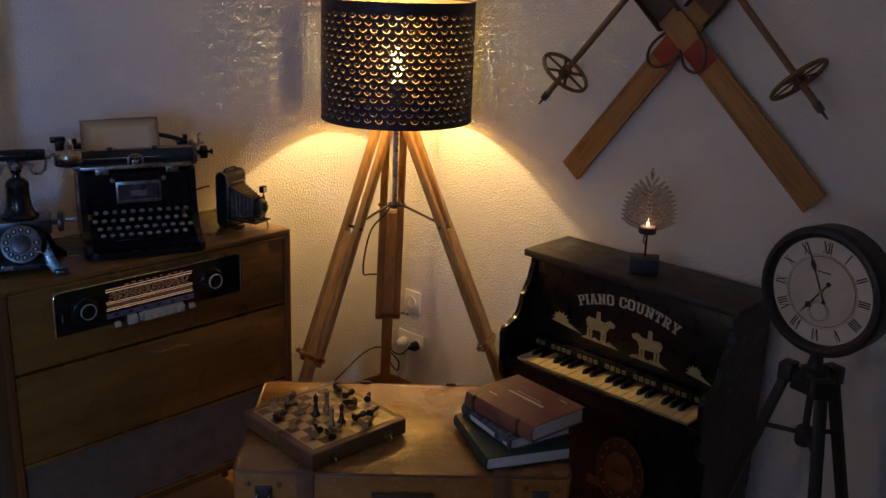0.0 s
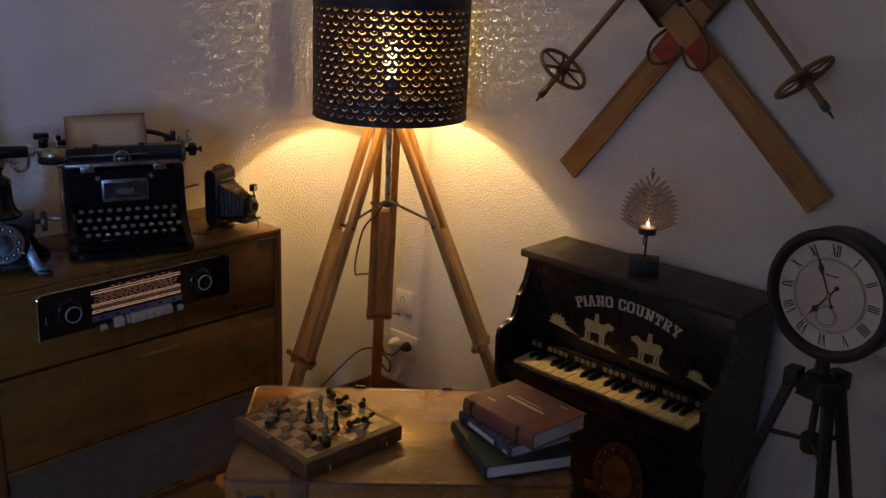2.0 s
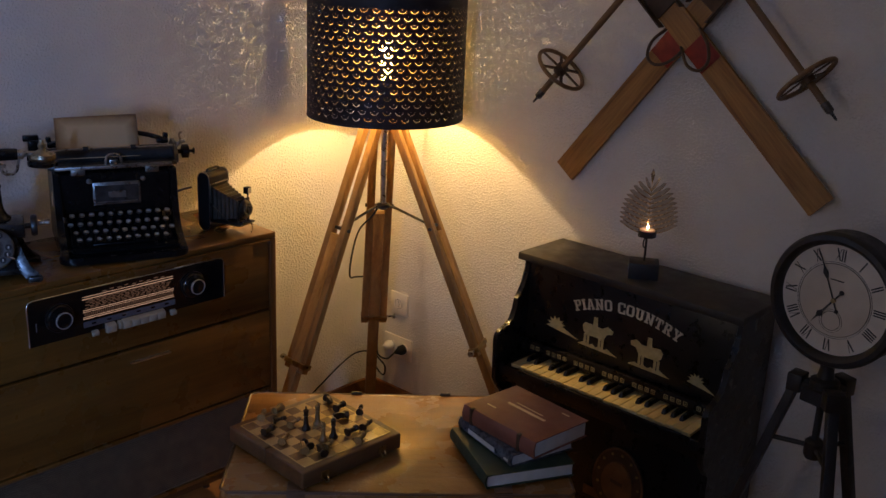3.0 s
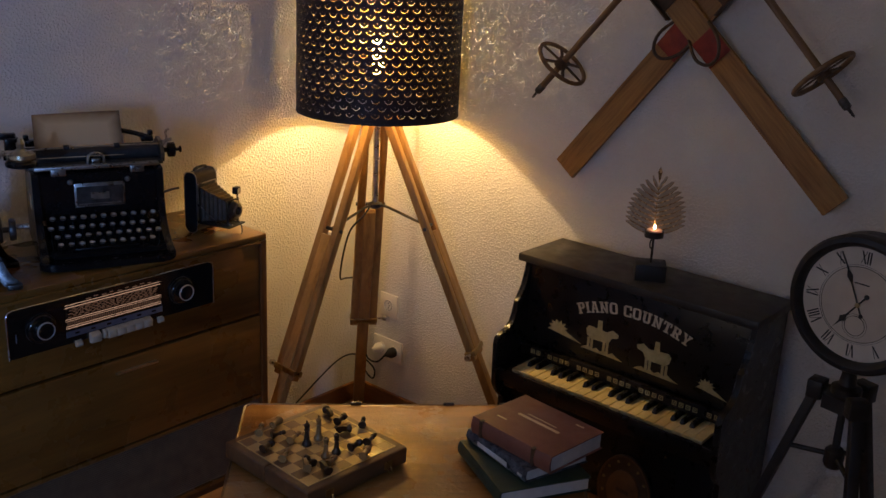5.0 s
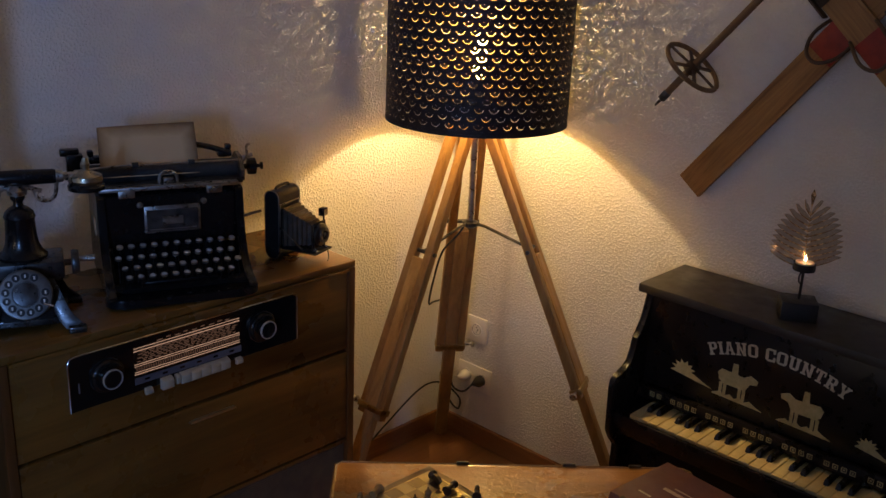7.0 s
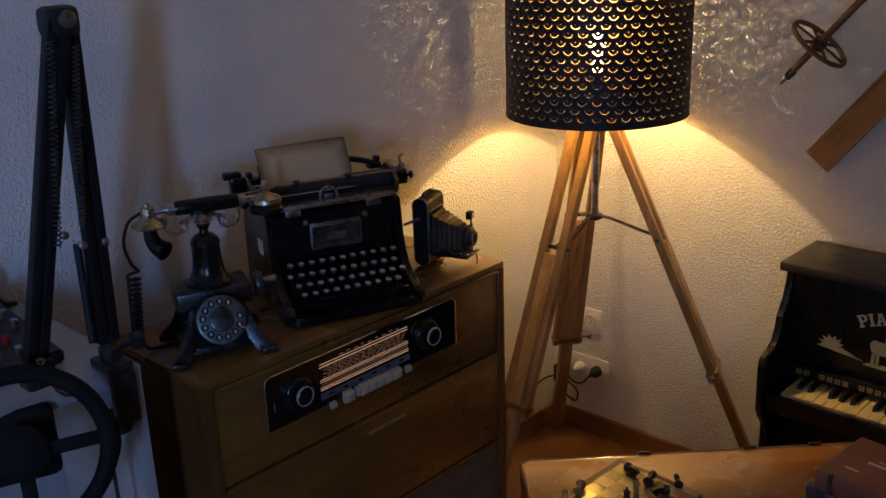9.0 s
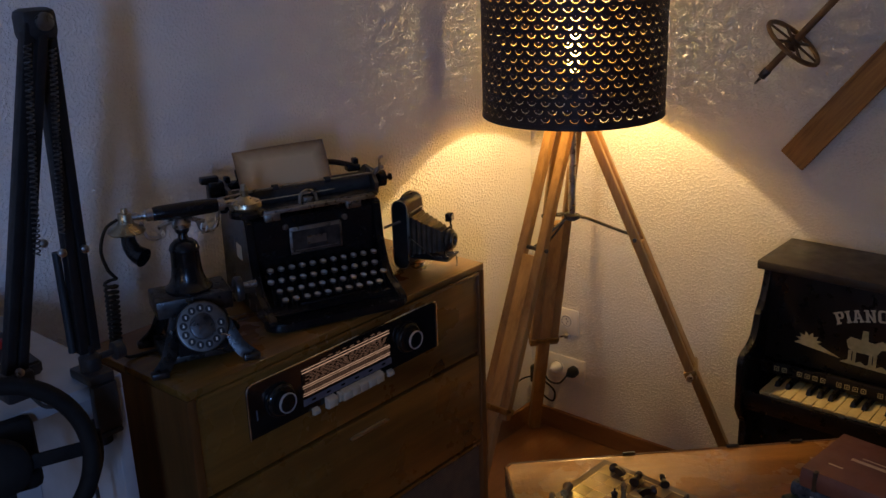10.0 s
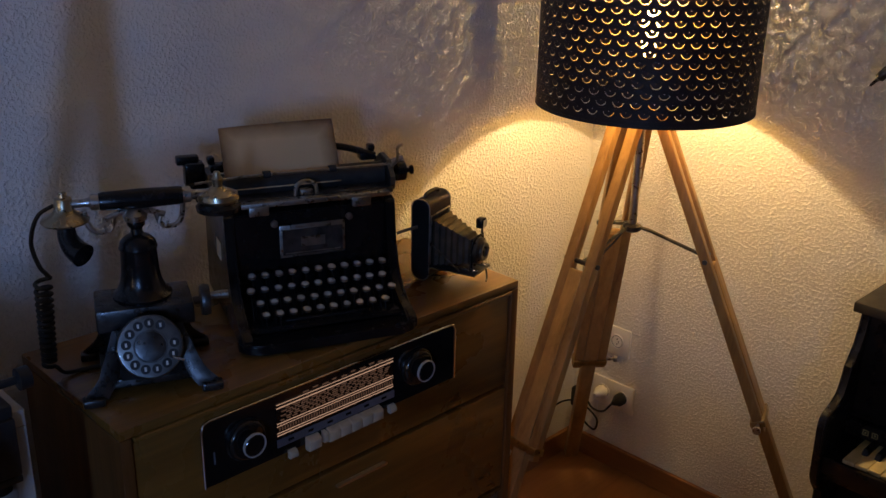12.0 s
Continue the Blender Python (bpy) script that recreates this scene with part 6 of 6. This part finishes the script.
    lathe(bm, [(0, 0.252), (0.016, 0.258), (0.017, 0.266), (0.008, 0.275), (0, 0.276)], 18, pose(0, 0.008, 0))
    for sx in (-1, 1):
        tube(bm, curve_pts([(sx * 0.028, 0.008, 0.266), (sx * 0.034, 0.008, 0.248), (sx * 0.050, 0.008, 0.244), (sx * 0.062, 0.008, 0.254), (sx * 0.066, 0.008, 0.278)], 16), 0.0036, 8)
        tube(bm, curve_pts([(sx * 0.034, -0.004, 0.263), (sx * 0.031, -0.006, 0.253), (sx * 0.038, -0.006, 0.248), (sx * 0.042, -0.004, 0.256)], 10), 0.0022, 6)
    bmesh.ops.translate(bm, vec=(0, 0, -0.021), verts=bm.verts)
    part("cradle", bm, M_STEEL, t, "pewter cradle with hooks")
    return t


telephone()


def handset():
    h = thing("telephone_handset", PHONE @ pose(0.010, 0.008, 0.267) @ Matrix.Scale(0.90, 4), "black handset with brass ends lying on its cradle", "handset")
    X = Matrix.Rotation(radians(90), 4, "Y")
    bm = B(); lathe(bm, [(0, -0.062), (0.013, -0.062), (0.0145, -0.056), (0.0155, 0), (0.0145, 0.056), (0.013, 0.062), (0, 0.062)], 24, X); part("grip", bm, M_ENAMEL, h)
    for s in (-1, 1):
        bm = B()
        lathe(bm, [(0.0125, 0.0625 * s), (0.0125, 0.074 * s), (0.008, 0.076 * s), (0.0065, 0.082 * s), (0.0065, 0.104 * s), (0, 0.105 * s)], 18, X)
        part("end_collar", bm, M_STEEL, h)
    # mouthpiece end
    bm = B(); lathe(bm, [(0, 0.020), (0.006, 0.019), (0.007, 0.012), (0.013, 0.010), (0.014, -0.006), (0.018, -0.012), (0.032, -0.020), (0.036, -0.025), (0.034, -0.028), (0, -0.028)], 30, pose(-0.113, 0, 0)); cup = part("mouthpiece", bm, M_PALEBRASS, h, "brass mouthpiece bell")
    bm = B()
    tube(bm, curve_pts([(-0.113, 0, -0.028), (-0.112, -0.006, -0.050), (-0.104, -0.016, -0.066), (-0.092, -0.030, -0.074)], 12), 0.013, 14, taper=lambda u: 0.95 + 0.55 * u)
    part("mouth_horn", bm, M_ENAMEL, cup, "glossy black speaking horn")
    # ear end
    bm = B(); lathe(bm, [(0, 0.034), (0.005, 0.033), (0.006, 0.026), (0.009, 0.022), (0.008, 0.010), (0.014, 0.006), (0.031, -0.002), (0.033, -0.010), (0.030, -0.016), (0, -0.016)], 30, pose(0.117, 0, 0)); ear = part("earpiece", bm, M_PALEBRASS, h, "brass earpiece cap")
    bm = B(); lathe(bm, [(0, -0.0165), (0.031, -0.0165), (0.036, -0.022), (0.035, -0.030), (0.022, -0.034), (0, -0.034)], 30, pose(0.117, 0, 0)); part("ear_cup", bm, M_ENAMEL, ear)


handset()


def handset_cord():
    c = thing("handset_cord", PHONE @ pose(-0.104, 0.008, 0.267), "curly black handset cord hanging behind the telephone", "cord")
    pts = curve_pts([(0, 0, 0), (-0.022, 0.0, -0.014), (-0.034, 0.0, -0.050), (-0.028, 0.0, -0.084), (-0.020, 0.0, -0.098)], 18)
    n = 150
    for i in range(n):
        u = i / n
        a = 2 * math.pi * 15 * u
        r = 0.0105 - 0.002 * u
        pts.append(Vector((-0.026 + r * math.cos(a) - 0.006 * u, 0.012 * u + r * math.sin(a), -0.104 - 0.024 * u ** 0.5 - 0.115 * u)))
    pts += curve_pts([(-0.024, 0.014, -0.246), (-0.012, 0.02, -0.261), (0.02, 0.03, -0.2635), (0.06, 0.035, -0.2635)], 10)
    bm = B(); tube(bm, pts, 0.0031, 6)
    part("coil", bm, M_RUBBER, c)


handset_cord()

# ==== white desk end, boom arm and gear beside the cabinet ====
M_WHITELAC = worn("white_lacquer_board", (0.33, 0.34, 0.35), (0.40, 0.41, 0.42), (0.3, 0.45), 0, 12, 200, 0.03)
DX, DF, DZ = -1.668, -0.436, 0.948


def side_desk():
    d = thing("side_desk", pose(DX, DF, 0), "white lacquered desk with an open front beside the cabinet", "desk")
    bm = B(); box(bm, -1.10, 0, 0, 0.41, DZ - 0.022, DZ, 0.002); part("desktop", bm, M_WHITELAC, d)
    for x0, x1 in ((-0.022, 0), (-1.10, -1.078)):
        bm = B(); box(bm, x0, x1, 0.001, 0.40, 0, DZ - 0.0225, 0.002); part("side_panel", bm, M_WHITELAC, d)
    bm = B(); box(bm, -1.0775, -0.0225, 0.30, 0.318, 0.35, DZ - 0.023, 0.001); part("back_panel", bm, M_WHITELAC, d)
    for x in (-0.030, -0.075):
        bm = B(); lathe(bm, [(0.005, 0), (0.005, 0.006), (0, 0.007)], 12, pose(x, 0.299, 0.80, 90, 0, 0)); part("screw_cap", bm, M_STEEL, d)


side_desk()


M_ARM = worn("black_powder_coat", (0.005, 0.005, 0.006), (0.011, 0.011, 0.012), (0.4, 0.6), 0, 40, 400, 0.1, 0.35)


def boom_arm():
    a = thing("boom_arm", pose(-1.705, -0.418, DZ), "black sprung microphone boom arm clamped to the desk", "boom arm")
    bm = B()
    box(bm, -0.020, 0.020, -0.030, 0.030, 0.0, 0.016, 0.003)
    box(bm, -0.020, 0.020, -0.034, -0.021, -0.075, 0.0, 0.003)
    box(bm, -0.020, 0.020, -0.034, 0.025, -0.085, -0.0755, 0.003)
    clamp = part("desk_clamp", bm, M_BLACKMAT, a)
    bm = B(); rod(bm, (0, 0.005, -0.073), (0, 0.005, -0.024), 0.006, n=12); lathe(bm, [(0, -0.110), (0.018, -0.108), (0.018, -0.094), (0.006, -0.088)], 16, pose(0, 0.005, 0)); part("clamp_screw", bm, M_BLACKMAT, clamp)
    bm = B(); lathe(bm, [(0, 0.0), (0.016, 0.0), (0.016, 0.020), (0.010, 0.026), (0.010, 0.040), (0, 0.040)], 18, pose(0, 0, 0.0165)); lathe(bm, [(0.005, 0), (0.005, 0.03), (0.014, 0.032), (0.014, 0.046), (0, 0.048)], 14, Matrix.Translation((0.008, 0, 0.03)) @ Matrix.Rotation(radians(90), 4, "Y")); part("swivel", bm, M_BLACKMAT, a)
    low, top, end = Vector((0, 0, 0.045)), Vector((0.010, 0, 0.525)), Vector((-0.118, -0.012, 0.055))
    def twin(name, p, q, gap):
        for s in (-gap, gap):
            bm = B(); bar(bm, p + Vector((s, 0, 0)), q + Vector((s * 0.9, 0, 0)), 0.0145, 0.018, up=(0, 1, 0), bevel=0.002); part(name, bm, M_ARM, a)
    twin("lower_bar", low, top, 0.009)
    twin("upper_bar", top + Vector((-0.018, -0.016, 0)), end, 0.010)
    bm = B(); box(bm, -0.028, 0.022, -0.026, 0.012, 0.50, 0.542, 0.010); joint = part("elbow_joint", bm, M_BLACKMAT, a)
    bm = B(); lathe(bm, [(0.012, 0), (0.012, 0.006), (0.006, 0.008), (0, 0.008)], 14, pose(0.0, -0.026, 0.525, 90, 0, 0)); part("joint_bolt", bm, M_STEEL, joint)
    def spring(p, q, turns, r):
        p, q = Vector(p), Vector(q)
        m = frame_to(p, q, (0, 1, 0))
        h = (q - p).length
        bm = B()
        tube(bm, [m @ Vector((r * math.cos(2 * math.pi * turns * i / (turns * 8)), r * math.sin(2 * math.pi * turns * i / (turns * 8)), h * i / (turns * 8))) for i in range(turns * 8 + 1)], 0.0011, 5)
        return part("spring", bm, M_DARKSTEEL, a, "thin dark steel spring")
    spring((-0.026, -0.03, 0.24), (0.004, -0.03, 0.49), 40, 0.0045)
    spring((-0.066, -0.032, 0.22), (-0.030, -0.032, 0.50), 40, 0.0045)
    bm = B(); rod(bm, (-0.022, 0.004, 0.05), (-0.022, 0.004, 0.205), 0.006, n=10); part("gas_strut", bm, M_BLACKMAT, a)
    for p in ((-0.022, -0.012, 0.208), (0.012, -0.012, 0.205), (-0.055, -0.03, 0.235), (end.x, -0.028, 0.065)):
        bm = B(); lathe(bm, [(0.006, 0), (0.006, 0.006), (0.003, 0.008), (0, 0.008)], 12, pose(*p, 90, 0, 0)); part("bolt", bm, M_STEEL, a)
    bm = B(); box(bm, end.x - 0.022, end.x + 0.022, -0.030, 0.008, 0.02, 0.062, 0.006); part("end_joint", bm, M_BLACKMAT, a)
    bm = B()
    tube(bm, curve_pts([(end.x, -0.02, 0.05), (-0.10, -0.04, 0.01), (-0.07, -0.045, -0.01), (-0.05, -0.05, -0.10), (-0.045, -0.05, -0.25), (-0.03, -0.05, -0.40)], 30), 0.003, 6)
    part("microphone_cable", bm, M_RUBBER, a)


boom_arm()


M_WHEEL = worn("black_grip_foam", (0.004, 0.004, 0.004), (0.008, 0.008, 0.008), (0.7, 0.85), 0, 30, 300, 0.2, 0.2)


def steering_wheel():
    w = thing("steering_wheel", pose(-1.890, -0.500, 0.912, -12, 0, -20), "black padded gaming steering wheel clamped at the desk", "steering wheel")
    f = Matrix.Rotation(radians(90), 4, "X")
    bm = B(); tube(bm, [f @ Vector((0.112 * math.cos(a), 0.112 * math.sin(a), 0)) for a in [2 * math.pi * i / 48 for i in range(48)]], 0.0125, 12, True); part("rim", bm, M_WHEEL, w)
    for deg in (0, 180, 270):
        a = radians(deg)
        bm = B(); bar(bm, f @ Vector((0.03 * math.cos(a), 0.03 * math.sin(a), 0)), f @ Vector((0.108 * math.cos(a), 0.108 * math.sin(a), 0)), 0.020, 0.006, up=(0, 1, 0), bevel=0.002); part("spoke", bm, M_WHEEL, w)
    bm = B(); lathe(bm, [(0, -0.05), (0.030, -0.05), (0.036, -0.02), (0.036, 0.008), (0.028, 0.014), (0, 0.014)], 28, f); part("hub", bm, M_WHEEL, w)
    bm = B(); tube(bm, curve_pts([f @ Vector((0.124, 0.012, -0.03)), f @ Vector((0.122, -0.03, -0.035)), f @ Vector((0.100, -0.075, -0.03))], 10), 0.008, 10); part("shift_paddle", bm, M_WHEEL, w)
    # motor base reaching back to the desk
    bm = B(); box(bm, -0.05, 0.05, 0.05, 0.13, -0.055, 0.05, 0.012); part("motor_base", bm, M_WHEEL, w)


steering_wheel()


def mixing_desk():
    m = thing("mixing_desk", pose(-1.90, -0.20, DZ, 0, 0, 0), "small dark audio mixer with rows of knobs on the desk", "audio mixer")
    bm = B()
    prism(bm, [(-0.14, 0), (-0.14, 0.022), (0.14, 0.060), (0.14, 0)], -0.16, 0.16, Matrix(((0, 0, 1, 0), (1, 0, 0, 0), (0, 1, 0, 0), (0, 0, 0, 1))))
    bmesh.ops.bevel(bm, geom=bm.edges[:], offset=0.004, segments=2, affect="EDGES")
    part("case", bm, M_BLACKMAT, m)
    red = worn("red_knob_cap", (0.25, 0.012, 0.012), (0.38, 0.02, 0.02), (0.35, 0.5))
    bm = B(); lathe(bm, [(0.0065, 0), (0.006, 0.013), (0.004, 0.014), (0, 0.014)], 12); meshes = [finish(bm, mt, "knob") for mt in (M_STEEL,)]
    bm = B(); lathe(bm, [(0.0065, 0), (0.006, 0.013), (0.004, 0.014), (0, 0.014)], 12); meshes.append(finish(bm, red, "knob"))
    tilt = math.degrees(math.atan2(0.038, 0.28))
    for i in range(9):
        for j in range(6):
            o = new("knob", meshes[1 if j == 1 and i > 4 else 0])
            y = -0.11 + j * 0.042
            o.parent, o.matrix_basis = m, pose(-0.135 + i * 0.034, y, 0.022 + (y + 0.14) * 0.1357, tilt, 0, 0)
    for k in range(3):
        bm = B(); tube(bm, curve_pts([(-0.10 + 0.09 * k, 0.10, 0.058), (-0.09 + 0.09 * k, 0.11, 0.10), (0.0 + 0.08 * k, 0.13, 0.085), (0.13 + 0.03 * k, 0.155, 0.02), (0.20 + 0.01 * k, 0.165, 0.004)], 24), 0.004, 8); part("audio_cable", bm, M_RUBBER, m)


mixing_desk()
